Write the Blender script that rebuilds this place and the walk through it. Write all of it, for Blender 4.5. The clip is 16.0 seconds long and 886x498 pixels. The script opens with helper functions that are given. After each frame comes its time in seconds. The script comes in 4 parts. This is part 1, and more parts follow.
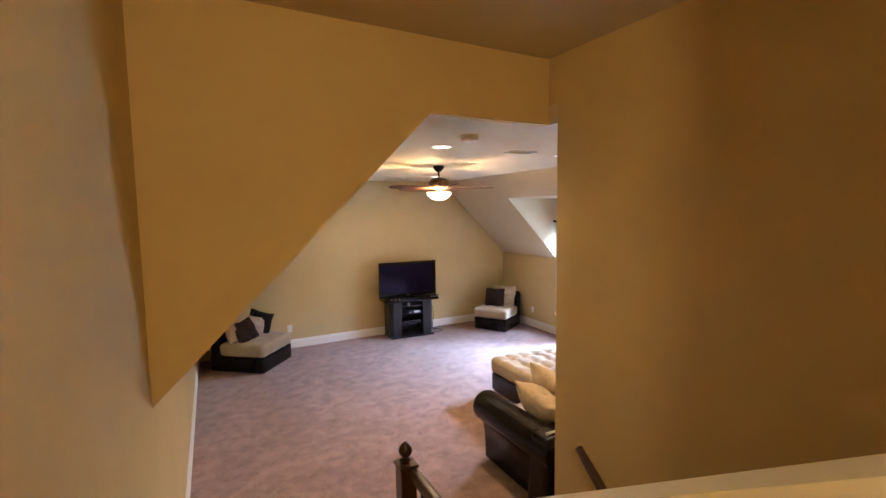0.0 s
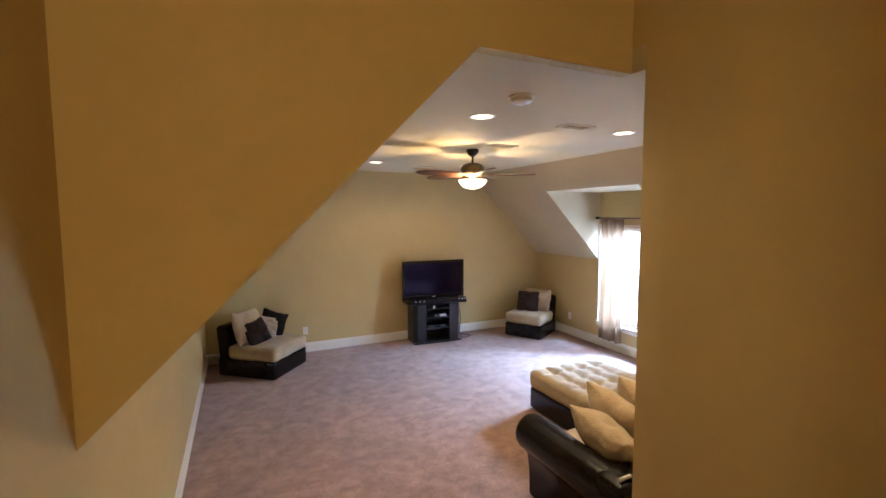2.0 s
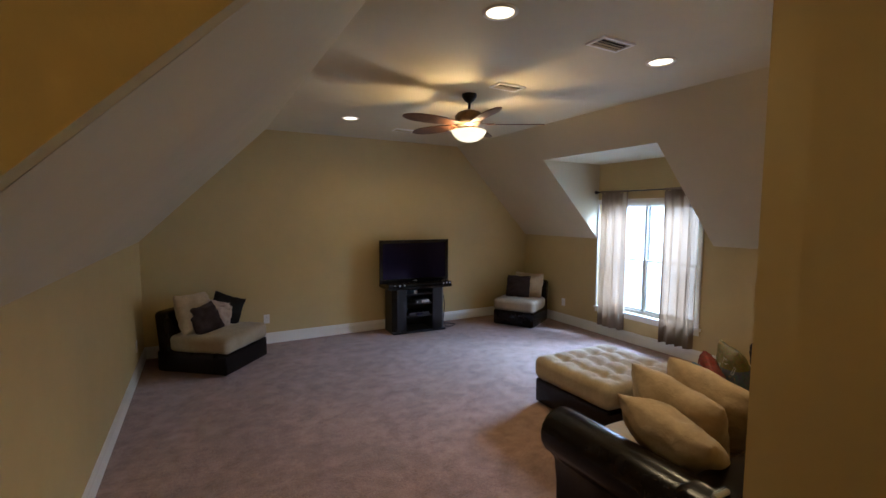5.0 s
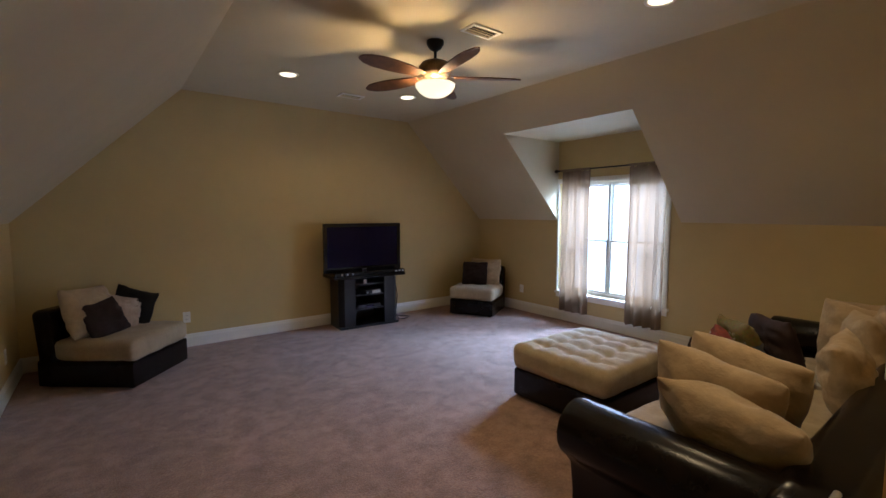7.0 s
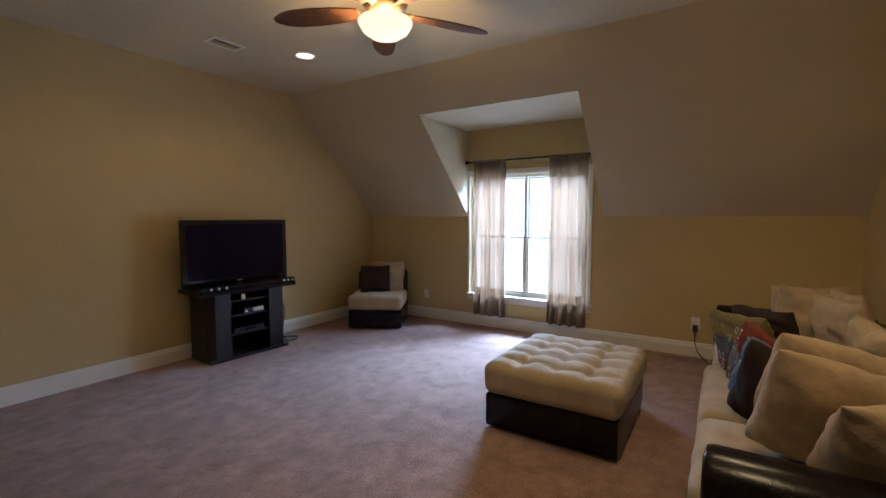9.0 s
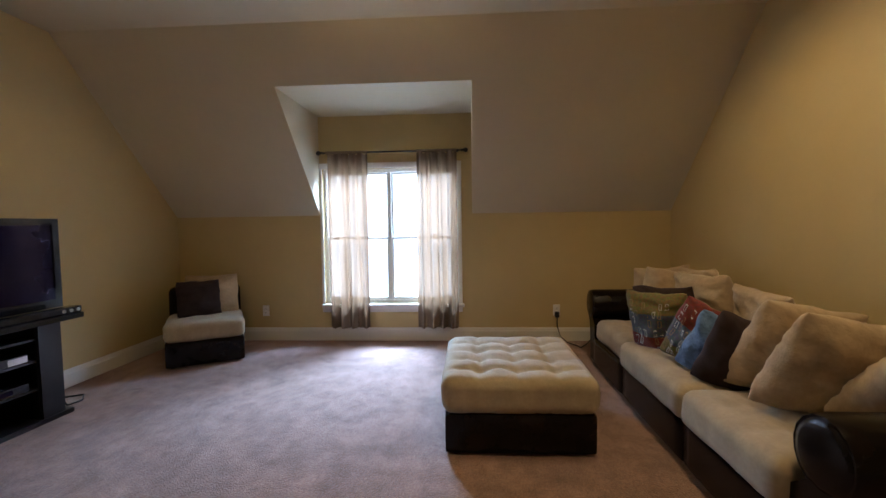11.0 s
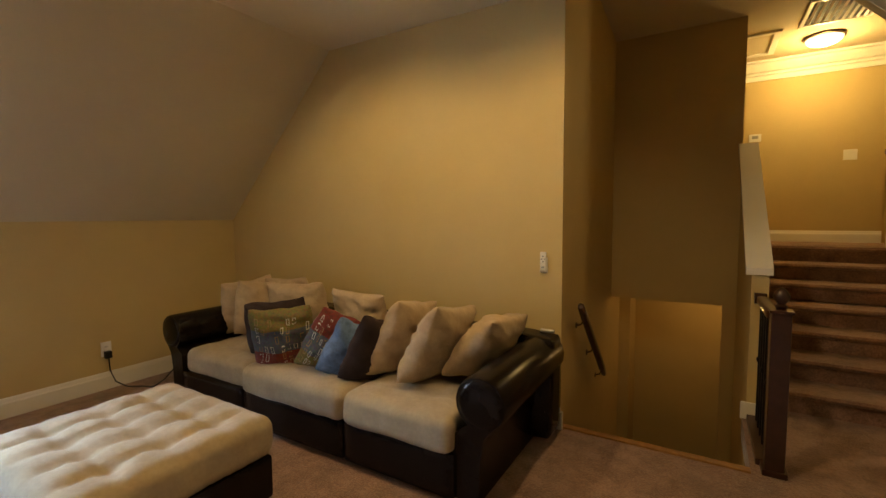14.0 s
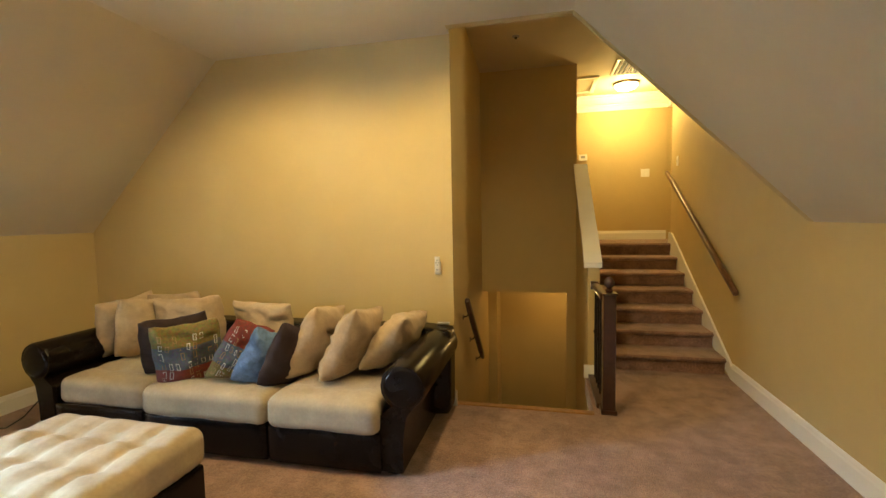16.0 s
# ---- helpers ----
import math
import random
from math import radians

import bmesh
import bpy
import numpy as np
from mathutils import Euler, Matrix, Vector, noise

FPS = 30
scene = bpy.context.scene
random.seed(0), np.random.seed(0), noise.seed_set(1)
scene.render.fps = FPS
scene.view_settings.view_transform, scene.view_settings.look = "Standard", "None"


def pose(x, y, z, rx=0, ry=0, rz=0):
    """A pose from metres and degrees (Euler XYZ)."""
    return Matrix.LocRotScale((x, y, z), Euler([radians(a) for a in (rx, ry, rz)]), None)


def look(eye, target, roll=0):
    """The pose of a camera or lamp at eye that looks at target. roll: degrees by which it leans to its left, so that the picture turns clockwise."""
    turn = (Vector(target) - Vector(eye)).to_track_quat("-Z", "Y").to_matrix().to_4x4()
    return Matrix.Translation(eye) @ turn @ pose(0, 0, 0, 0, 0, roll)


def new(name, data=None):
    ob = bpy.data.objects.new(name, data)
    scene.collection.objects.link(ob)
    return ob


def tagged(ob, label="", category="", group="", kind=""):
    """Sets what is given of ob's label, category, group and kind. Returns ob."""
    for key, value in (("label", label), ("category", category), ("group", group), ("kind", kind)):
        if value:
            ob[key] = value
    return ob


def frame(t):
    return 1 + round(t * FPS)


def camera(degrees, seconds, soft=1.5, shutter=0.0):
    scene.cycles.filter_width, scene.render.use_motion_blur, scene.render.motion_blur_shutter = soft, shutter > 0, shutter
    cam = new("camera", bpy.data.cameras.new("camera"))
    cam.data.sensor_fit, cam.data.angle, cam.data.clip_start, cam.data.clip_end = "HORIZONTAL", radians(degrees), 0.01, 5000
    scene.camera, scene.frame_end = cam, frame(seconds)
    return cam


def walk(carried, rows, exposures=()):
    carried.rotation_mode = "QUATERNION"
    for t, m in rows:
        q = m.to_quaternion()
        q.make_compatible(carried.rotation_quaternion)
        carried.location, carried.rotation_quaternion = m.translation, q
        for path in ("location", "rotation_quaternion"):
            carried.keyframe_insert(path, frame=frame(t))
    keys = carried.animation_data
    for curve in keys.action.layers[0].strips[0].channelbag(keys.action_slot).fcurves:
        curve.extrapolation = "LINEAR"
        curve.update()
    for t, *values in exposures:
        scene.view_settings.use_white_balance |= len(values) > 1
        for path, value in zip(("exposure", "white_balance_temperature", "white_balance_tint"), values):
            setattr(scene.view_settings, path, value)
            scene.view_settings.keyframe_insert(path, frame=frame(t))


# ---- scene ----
cam = camera(90.5, 16.0)
# seconds, stops, kelvin, tint
EXPOSURES = [
    (0.0, -0.22, 5750, 23), (1.5, -0.32, 5550, 17), (2.5, -0.58, 5500, 14), (3.5, -1.0, 5400, 11), (4.2, -1.32, 5400, 11), (7.0, -1.66, 5600, 15), (8.0, -1.74, 5650, 15),
    (11.0, -1.56, 5800, 14), (11.5, -1.62, 5800, 13), (12.5, -2.12, 5900, 7), (13.0, -2.35, 5950, 7), (13.5, -2.25, 6450, 9), (14.0, -1.32, 6900, 12), (14.5, -0.74, 7000, 10), (15.0, -0.53, 6700, 6), (16.0, -0.34, 6350, 2),
]
PATH = [
    (0, (0.929, 1.555, 2.199), (1.861, 3.317, 2.027), -0.8),
    (0.5, (1.01, 1.717, 2.201), (1.883, 3.508, 2.03), -0.3),
    (1, (1.072, 1.878, 2.193), (1.916, 3.683, 2.018), -0.1),
    (1.5, (1.112, 2.027, 2.135), (1.948, 3.836, 1.968), -0.2),
    (2, (1.126, 2.177, 2.062), (1.968, 3.984, 1.905), -0.2),
    (2.5, (1.152, 2.299, 2.005), (1.995, 4.106, 1.854), -0.4),
    (3, (1.181, 2.419, 1.949), (2.029, 4.224, 1.802), -0.6),
    (3.5, (1.196, 2.529, 1.87), (2.062, 4.326, 1.728), -0.5),
    (4, (1.235, 2.673, 1.81), (2.123, 4.459, 1.662), -0.2),
    (6.5, (1.34, 3.353, 1.511), (2.474, 4.992, 1.346), 0.2),
    (7, (1.367, 3.533, 1.46), (2.573, 5.119, 1.293), -0.0),
    (7.5, (1.372, 3.743, 1.431), (2.676, 5.25, 1.259), 0.2),
    (8, (1.426, 4.008, 1.435), (2.844, 5.407, 1.255), 0.3),
    (8.2, (1.435, 4.117, 1.424), (2.905, 5.462, 1.249), 0.3),
    (10.3, (1.44, 5.506, 1.26), (3.372, 6.007, 1.139), -0.8),
    (10.5, (1.475, 5.58, 1.257), (3.43, 5.986, 1.137), -0.8),
    (11, (1.596, 5.769, 1.242), (3.589, 5.886, 1.129), -0.8),
    (11.5, (1.694, 5.923, 1.265), (3.679, 5.716, 1.142), -1.1),
    (12, (1.76, 6.042, 1.311), (3.679, 5.499, 1.165), -1.2),
    (12.5, (1.888, 6.16, 1.302), (3.677, 5.277, 1.16), 0.0),
    (13, (1.981, 6.206, 1.296), (3.579, 5.011, 1.166), 0.1),
    (13.5, (2.056, 6.318, 1.342), (3.381, 4.826, 1.206), -0.0),
    (14, (2.12, 6.426, 1.361), (3.148, 4.716, 1.217), -0.4),
    (14.5, (2.194, 6.544, 1.352), (2.955, 4.7, 1.203), 0.1),
    (15, (2.198, 6.635, 1.384), (2.821, 4.741, 1.225), -0.0),
    (15.5, (2.208, 6.743, 1.393), (2.73, 4.817, 1.254), -0.7),
    (16, (2.227, 6.886, 1.429), (2.677, 4.942, 1.285), -1.1),
]
walk(cam, [(t, look(eye, target, roll)) for t, eye, target, roll in PATH], EXPOSURES)

# ---- plan, in metres ----
XW, XE, YS, YN, H = 0.665, 6.23, 3.70, 8.94, 2.74    # room
KE, KW, XSE, XSW, YH = 1.35, 1.36, 4.84, 2.04, 3.84   # knee walls, slope tops, header
HS, XR, YD, YWELL = 3.15, 2.89, 1.50, 3.64
XRD = 2.98                                            # well wall at its far end; above: stair ceiling, well wall, wall over the well, floor edge
HX0, HX1, HY1 = 1.76, 1.88, 2.93                      # half wall
RISE, RUN, Y0 = 0.150, 0.300, 2.68
LAND = 7 * RISE
YL = Y0 - 6 * RUN
DY0, DY1, DZ = 5.73, 7.35, 2.39                       # dormer
WY0, WY1, WZ0, WZ1 = 5.90, 7.32, 0.40, 1.84           # window
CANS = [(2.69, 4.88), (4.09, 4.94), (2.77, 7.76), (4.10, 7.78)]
FAN = (3.39, 6.29)

# ---- world, lamps ----
world = bpy.data.worlds.new("world")
scene.world = world
world.use_nodes = True
wn = world.node_tree
sky = wn.nodes.new("ShaderNodeTexSky")
sky.sky_type = "NISHITA"
sky.sun_disc = False
sky.sun_elevation = radians(40)
sky.sun_rotation = radians(200)
wn.links.new(sky.outputs[0], wn.nodes["Background"].inputs[0])
wn.nodes["Background"].inputs[1].default_value = 0.12


def lamp(name, kind, m, energy, color, size=0.1, size_y=None, spot=None):
    data = bpy.data.lights.new(name, kind)
    data.energy, data.color = energy, color
    if kind == "AREA":
        data.shape = "RECTANGLE" if size_y else "DISK"
        data.size = size
        if size_y:
            data.size_y = size_y
    else:
        data.shadow_soft_size = size
    if spot:
        data.spot_size, data.spot_blend = radians(spot), 0.6
    ob = new(name, data)
    ob.matrix_world = m
    return ob


WARM = (1.0, 0.71, 0.34)
day = lamp("daylight", "AREA", look((7.70, 6.61, 2.55), (6.25, 6.61, 1.2)), 3100, (0.48, 0.70, 1.0), 2.6, 1.0)
day.data.spread = radians(130)
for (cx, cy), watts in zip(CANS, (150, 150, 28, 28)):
    # aim leaned off plumb to brighten the end walls; the fittings face straight down
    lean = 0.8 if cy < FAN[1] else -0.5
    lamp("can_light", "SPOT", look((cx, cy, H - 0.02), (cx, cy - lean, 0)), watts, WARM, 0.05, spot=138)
lamp("fan_bulb", "POINT", pose(*FAN, 2.393), 110, (1.0, 0.68, 0.30), 0.03)
lamp("hall_bulb", "POINT", pose(1.17, 0.55, 2.97), 95, (1.0, 0.68, 0.24), 0.09)
lamp("lower_bulb", "POINT", pose(1.98, 1.15, 0.47), 12, (1.0, 0.62, 0.22), 0.08)


# ---- materials ----
def mat(name, color, rough=0.8, metal=0.0, var=0.12, scale=6.0, fine=0.0, fscale=200.0, bump=0.0, bscale=250.0, dist=0.002, sheen=0.0, coat=0.0, color2=None, spec=0.5):
    """A surface with broad stains, fine grain and a fine relief, in metres."""
    m = bpy.data.materials.new(name)
    m.use_nodes = True
    nt = m.node_tree
    b = nt.nodes["Principled BSDF"]
    b.inputs["Roughness"].default_value = rough
    b.inputs["Metallic"].default_value = metal
    b.inputs["Sheen Weight"].default_value = sheen
    b.inputs["Coat Weight"].default_value = coat
    b.inputs["Specular IOR Level"].default_value = spec
    geo = nt.nodes.new("ShaderNodeTexCoord")
    n1 = nt.nodes.new("ShaderNodeTexNoise")
    n1.inputs["Scale"].default_value = scale
    n1.inputs["Detail"].default_value = 8
    n1.inputs["Roughness"].default_value = 0.65
    nt.links.new(geo.outputs["Object"], n1.inputs["Vector"])
    ramp = nt.nodes.new("ShaderNodeMix")
    ramp.data_type = "RGBA"
    ca = tuple(c * (1 - var) for c in color)
    cb = color2 or tuple(min(1, c * (1 + var)) for c in color)
    ramp.inputs["A"].default_value = (*ca, 1)
    ramp.inputs["B"].default_value = (*cb, 1)
    spread = nt.nodes.new("ShaderNodeMapRange")
    spread.inputs["From Min"].default_value, spread.inputs["From Max"].default_value = 0.32, 0.68
    nt.links.new(n1.outputs["Fac"], spread.inputs["Value"])
    nt.links.new(spread.outputs["Result"], ramp.inputs["Factor"])
    out = ramp.outputs["Result"]
    if fine:
        n2 = nt.nodes.new("ShaderNodeTexNoise")
        n2.inputs["Scale"].default_value = fscale
        n2.inputs["Detail"].default_value = 3
        nt.links.new(geo.outputs["Object"], n2.inputs["Vector"])
        mr = nt.nodes.new("ShaderNodeMapRange")
        mr.inputs["From Min"].default_value, mr.inputs["From Max"].default_value = 0.3, 0.7
        mr.inputs["To Min"].default_value, mr.inputs["To Max"].default_value = 1 - fine, 1 + fine
        nt.links.new(n2.outputs["Fac"], mr.inputs["Value"])
        mul = nt.nodes.new("ShaderNodeMix")
        mul.data_type, mul.blend_type = "RGBA", "MULTIPLY"
        mul.inputs["Factor"].default_value = 1
        nt.links.new(out, mul.inputs["A"])
        nt.links.new(mr.outputs["Result"], mul.inputs["B"])
        out = mul.outputs["Result"]
    nt.links.new(out, b.inputs["Base Color"])
    if bump:
        n3 = nt.nodes.new("ShaderNodeTexNoise")
        n3.inputs["Scale"].default_value = bscale
        n3.inputs["Detail"].default_value = 4
        nt.links.new(geo.outputs["Object"], n3.inputs["Vector"])
        bp = nt.nodes.new("ShaderNodeBump")
        bp.inputs["Strength"].default_value = bump
        bp.inputs["Distance"].default_value = dist
        nt.links.new(n3.outputs["Fac"], bp.inputs["Height"])
        nt.links.new(bp.outputs["Normal"], b.inputs["Normal"])
    return m


PAINT = mat("wall_paint", (0.54, 0.41, 0.18), 0.75, var=0.05, scale=1.5, bump=0.25, bscale=180, dist=0.0015)
CEIL = mat("ceiling_paint", (0.59, 0.51, 0.335), 0.85, var=0.04, scale=1.2, bump=0.35, bscale=120, dist=0.002)
WHITE = mat("white_trim", (0.80, 0.77, 0.69), 0.35, var=0.03, scale=3)
CARPET = mat("carpet", (0.255, 0.145, 0.106), 0.97, var=0.26, scale=8, fine=0.24, fscale=75, bump=0.7, bscale=110, dist=0.014, sheen=0.25, color2=(0.375, 0.226, 0.170))


def trodden(m):
    """Broad patches where the pile lies another way."""
    nt = m.node_tree
    b = nt.nodes["Principled BSDF"]
    was = b.inputs["Base Color"].links[0].from_socket
    tc = nt.nodes.new("ShaderNodeTexCoord")
    nz = nt.nodes.new("ShaderNodeTexNoise")
    nz.inputs["Scale"].default_value = 2.3
    nz.inputs["Detail"].default_value = 5
    nz.inputs["Distortion"].default_value = 0.5
    nt.links.new(tc.outputs["Object"], nz.inputs["Vector"])
    mr = nt.nodes.new("ShaderNodeMapRange")
    mr.inputs["From Min"].default_value, mr.inputs["From Max"].default_value = 0.40, 0.58
    mr.inputs["To Min"].default_value, mr.inputs["To Max"].default_value = 0.88, 1.05
    nt.links.new(nz.outputs["Fac"], mr.inputs["Value"])
    mul = nt.nodes.new("ShaderNodeMix")
    mul.data_type, mul.blend_type = "RGBA", "MULTIPLY"
    mul.inputs["Factor"].default_value = 1
    nt.links.new(was, mul.inputs["A"])
    nt.links.new(mr.outputs["Result"], mul.inputs["B"])
    nt.links.new(mul.outputs["Result"], b.inputs["Base Color"])


trodden(CARPET)
DARKWOOD = mat("dark_wood", (0.040, 0.015, 0.009), 0.30, var=0.35, scale=14, bump=0.1, bscale=90, coat=0.3)
RAILWOOD = mat("rail_wood", (0.12, 0.052, 0.020), 0.3, var=0.3, scale=18, coat=0.3)
EDGEWOOD = mat("edge_wood", (0.30, 0.15, 0.05), 0.4, var=0.25, scale=20)
BLADEWOOD = mat("blade_wood", (0.13, 0.055, 0.024), 0.38, var=0.35, scale=16)
LEATHER = mat("leather", (0.008, 0.0055, 0.0045), 0.24, var=0.3, scale=9, bump=0.2, bscale=220, dist=0.001, spec=0.2)
SUEDE = mat("suede", (0.36, 0.285, 0.18), 0.95, var=0.13, scale=7, fine=0.06, fscale=60, bump=0.3, bscale=300, dist=0.001, sheen=0.1)
SUEDE2 = mat("suede_pillow", (0.42, 0.315, 0.195), 0.95, var=0.14, scale=9, fine=0.05, fscale=40, bump=0.5, bscale=28, dist=0.012, sheen=0.1)
BROWNCLOTH = mat("brown_cloth", (0.035, 0.022, 0.020), 0.9, var=0.2, scale=12, bump=0.3, bscale=320, spec=0.2)
BLACKCLOTH = mat("black_cloth", (0.010, 0.009, 0.009), 0.9, var=0.2, scale=12, bump=0.3, bscale=320, spec=0.2)
PINKCLOTH = mat("beige_cloth", (0.42, 0.32, 0.25), 0.92, var=0.2, scale=16, bump=0.5, bscale=40, dist=0.01)
BLUECLOTH = mat("blue_cloth", (0.10, 0.17, 0.30), 0.9, var=0.35, scale=18, bump=0.6, bscale=45, dist=0.012)
BLACK = mat("black_laminate", (0.010, 0.010, 0.012), 0.3, var=0.2, scale=20)
GLOSS = mat("black_gloss", (0.006, 0.006, 0.007), 0.12, var=0.1, scale=8)
SCREEN = mat("screen_glass", (0.006, 0.005, 0.012), 0.10, var=0.05, scale=3, spec=0.3)
SCREEN.node_tree.nodes["Principled BSDF"].inputs["Specular Tint"].default_value = (0.62, 0.48, 1.0, 1)
BRONZE = mat("bronze", (0.16, 0.11, 0.06), 0.35, 0.85, var=0.3, scale=20)
IRON = mat("black_iron", (0.012, 0.011, 0.011), 0.45, 0.5, var=0.2, scale=30)
SILVER = mat("silver", (0.55, 0.55, 0.54), 0.3, 0.7, var=0.06, scale=10)
PLASTIC = mat("white_plastic", (0.78, 0.76, 0.70), 0.35, var=0.03, scale=10)
GREYBTN = mat("grey_button", (0.30, 0.30, 0.29), 0.5, var=0.05, scale=10)
VENTDARK = mat("vent_dark", (0.035, 0.028, 0.022), 0.8, var=0.2, scale=20)
CABLE = mat("cable_black", (0.012, 0.012, 0.012), 0.5, var=0.1, scale=10)
STITCH = mat("pale_stitch", (0.62, 0.60, 0.54), 0.8, var=0.1, scale=40)
STITCH2 = mat("ochre_stitch", (0.30, 0.20, 0.09), 0.85, var=0.1, scale=40)


def band_mat():
    """Woven pillow cover in olive, slate and rust bands."""
    m = mat("woven_bands", (0.2, 0.2, 0.2), 0.9, bump=0.5, bscale=260)
    nt = m.node_tree
    tc = nt.nodes.new("ShaderNodeTexCoord")
    sp = nt.nodes.new("ShaderNodeSeparateXYZ")
    nt.links.new(tc.outputs["Object"], sp.inputs[0])
    mr = nt.nodes.new("ShaderNodeMapRange")
    mr.inputs["From Min"].default_value, mr.inputs["From Max"].default_value = -0.23, 0.23
    nt.links.new(sp.outputs["Z"], mr.inputs["Value"])
    cr = nt.nodes.new("ShaderNodeValToRGB")
    cr.color_ramp.interpolation = "CONSTANT"
    els = cr.color_ramp.elements
    els[0].position, els[0].color = 0.0, (0.17, 0.032, 0.022, 1)
    els[1].position, els[1].color = 0.36, (0.085, 0.10, 0.125, 1)
    e = els.new(0.68)
    e.color = (0.15, 0.12, 0.035, 1)
    nt.links.new(mr.outputs["Result"], cr.inputs[0])
    wv = nt.nodes.new("ShaderNodeTexNoise")
    wv.inputs["Scale"].default_value = 60
    nt.links.new(tc.outputs["Object"], wv.inputs["Vector"])
    mx = nt.nodes.new("ShaderNodeMix")
    mx.data_type, mx.blend_type = "RGBA", "OVERLAY"
    mx.inputs["Factor"].default_value = 0.6
    nt.links.new(cr.outputs[0], mx.inputs["A"])
    nt.links.new(wv.outputs["Color"], mx.inputs["B"])
    nt.links.new(mx.outputs["Result"], nt.nodes["Principled BSDF"].inputs["Base Color"])
    return m


BANDS = band_mat()


def sheer_mat():
    m = bpy.data.materials.new("sheer_curtain")
    m.use_nodes = True
    nt = m.node_tree
    out = nt.nodes["Material Output"]
    b = nt.nodes["Principled BSDF"]
    b.inputs["Base Color"].default_value = (0.36, 0.27, 0.18, 1)
    b.inputs["Roughness"].default_value = 0.9
    tl = nt.nodes.new("ShaderNodeBsdfTranslucent")
    tl.inputs["Color"].default_value = (0.085, 0.050, 0.028, 1)
    tr = nt.nodes.new("ShaderNodeBsdfTransparent")
    tr.inputs["Color"].default_value = (0.95, 0.80, 0.66, 1)
    tc = nt.nodes.new("ShaderNodeTexCoord")
    fold = nt.nodes.new("ShaderNodeMapping")
    fold.inputs["Scale"].default_value = (2.0, 17.0, 0.5)
    nt.links.new(tc.outputs["Object"], fold.inputs["Vector"])
    nz = nt.nodes.new("ShaderNodeTexNoise")
    nz.inputs["Scale"].default_value = 1.0
    nz.inputs["Detail"].default_value = 3
    nt.links.new(fold.outputs["Vector"], nz.inputs["Vector"])
    mr = nt.nodes.new("ShaderNodeMapRange")
    mr.inputs["From Min"].default_value, mr.inputs["From Max"].default_value = 0.35, 0.68
    mr.inputs["To Min"].default_value, mr.inputs["To Max"].default_value = 0.004, 0.06
    nt.links.new(nz.outputs["Fac"], mr.inputs["Value"])
    a = nt.nodes.new("ShaderNodeMixShader")
    a.inputs[0].default_value = 0.5
    nt.links.new(b.outputs[0], a.inputs[1])
    nt.links.new(tl.outputs[0], a.inputs[2])
    c = nt.nodes.new("ShaderNodeMixShader")
    nt.links.new(mr.outputs["Result"], c.inputs[0])
    nt.links.new(a.outputs[0], c.inputs[1])
    nt.links.new(tr.outputs[0], c.inputs[2])
    nt.links.new(c.outputs[0], out.inputs["Surface"])
    return m


SHEER = sheer_mat()


def emit(name, color, strength, base=(0.8, 0.8, 0.8)):
    m = bpy.data.materials.new(name)
    m.use_nodes = True
    b = m.node_tree.nodes["Principled BSDF"]
    b.inputs["Base Color"].default_value = (*base, 1)
    b.inputs["Emission Color"].default_value = (*color, 1)
    b.inputs["Emission Strength"].default_value = strength
    return m


GLOW = emit("lamp_glow", (1, 0.80, 0.48), 9)
BOWL = emit("lit_glass", (1, 0.80, 0.46), 4.5)
HALLGLOW = emit("lit_hall_glass", (1, 0.80, 0.40), 10)
OUTSIDE = emit("bright_outside", (0.64, 0.81, 1.0), 72, (0, 0, 0))


def glass_mat():
    m = bpy.data.materials.new("window_glass")
    m.use_nodes = True
    b = m.node_tree.nodes["Principled BSDF"]
    b.inputs["Transmission Weight"].default_value = 1
    b.inputs["Roughness"].default_value = 0.02
    b.inputs["IOR"].default_value = 1.1
    return m


GLASS = glass_mat()


# ---- builders ----
def mesh(name, bm, material, smooth=None):
    bmesh.ops.recalc_face_normals(bm, faces=bm.faces)
    me = bpy.data.meshes.new(name)
    bm.to_mesh(me)
    bm.free()
    me.materials.append(material)
    if smooth is not None:
        me.polygons.foreach_set("use_smooth", [True] * len(me.polygons))
        me.set_sharp_from_angle(angle=radians(smooth))
    return me


def part(name, bm, material, parent, label="", smooth=None):
    ob = new(name, mesh(name, bm, material, smooth))
    ob.parent = parent
    return tagged(ob, label)


def thing(name, m, label, category, group=""):
    ob = new(name)
    ob.empty_display_size = 0.1
    ob.matrix_world = m
    return tagged(ob, label, category, group)


def solid(name, bm, material, m, label, category, group="", smooth=None):
    ob = new(name, mesh(name, bm, material, smooth))
    ob.matrix_world = m
    return tagged(ob, label, category, group)


def setting(name, bm, material, label, category, smooth=None):
    return tagged(new(name, mesh(name, bm, material, smooth)), label, category, kind="structure")


def box_bm(x0, x1, y0, y1, z0, z1, bm=None, bevel=0.0):
    own = bm is None
    bm = bm or bmesh.new()
    made = bmesh.ops.create_cube(bm, size=1, matrix=Matrix.Translation(((x0 + x1) / 2, (y0 + y1) / 2, (z0 + z1) / 2)) @ Matrix.Diagonal((x1 - x0, y1 - y0, z1 - z0, 1)))
    if bevel:
        edges = {e for v in made["verts"] for e in v.link_edges}
        bmesh.ops.bevel(bm, geom=list(edges), offset=bevel, segments=2, profile=0.6, affect="EDGES")
    return bm


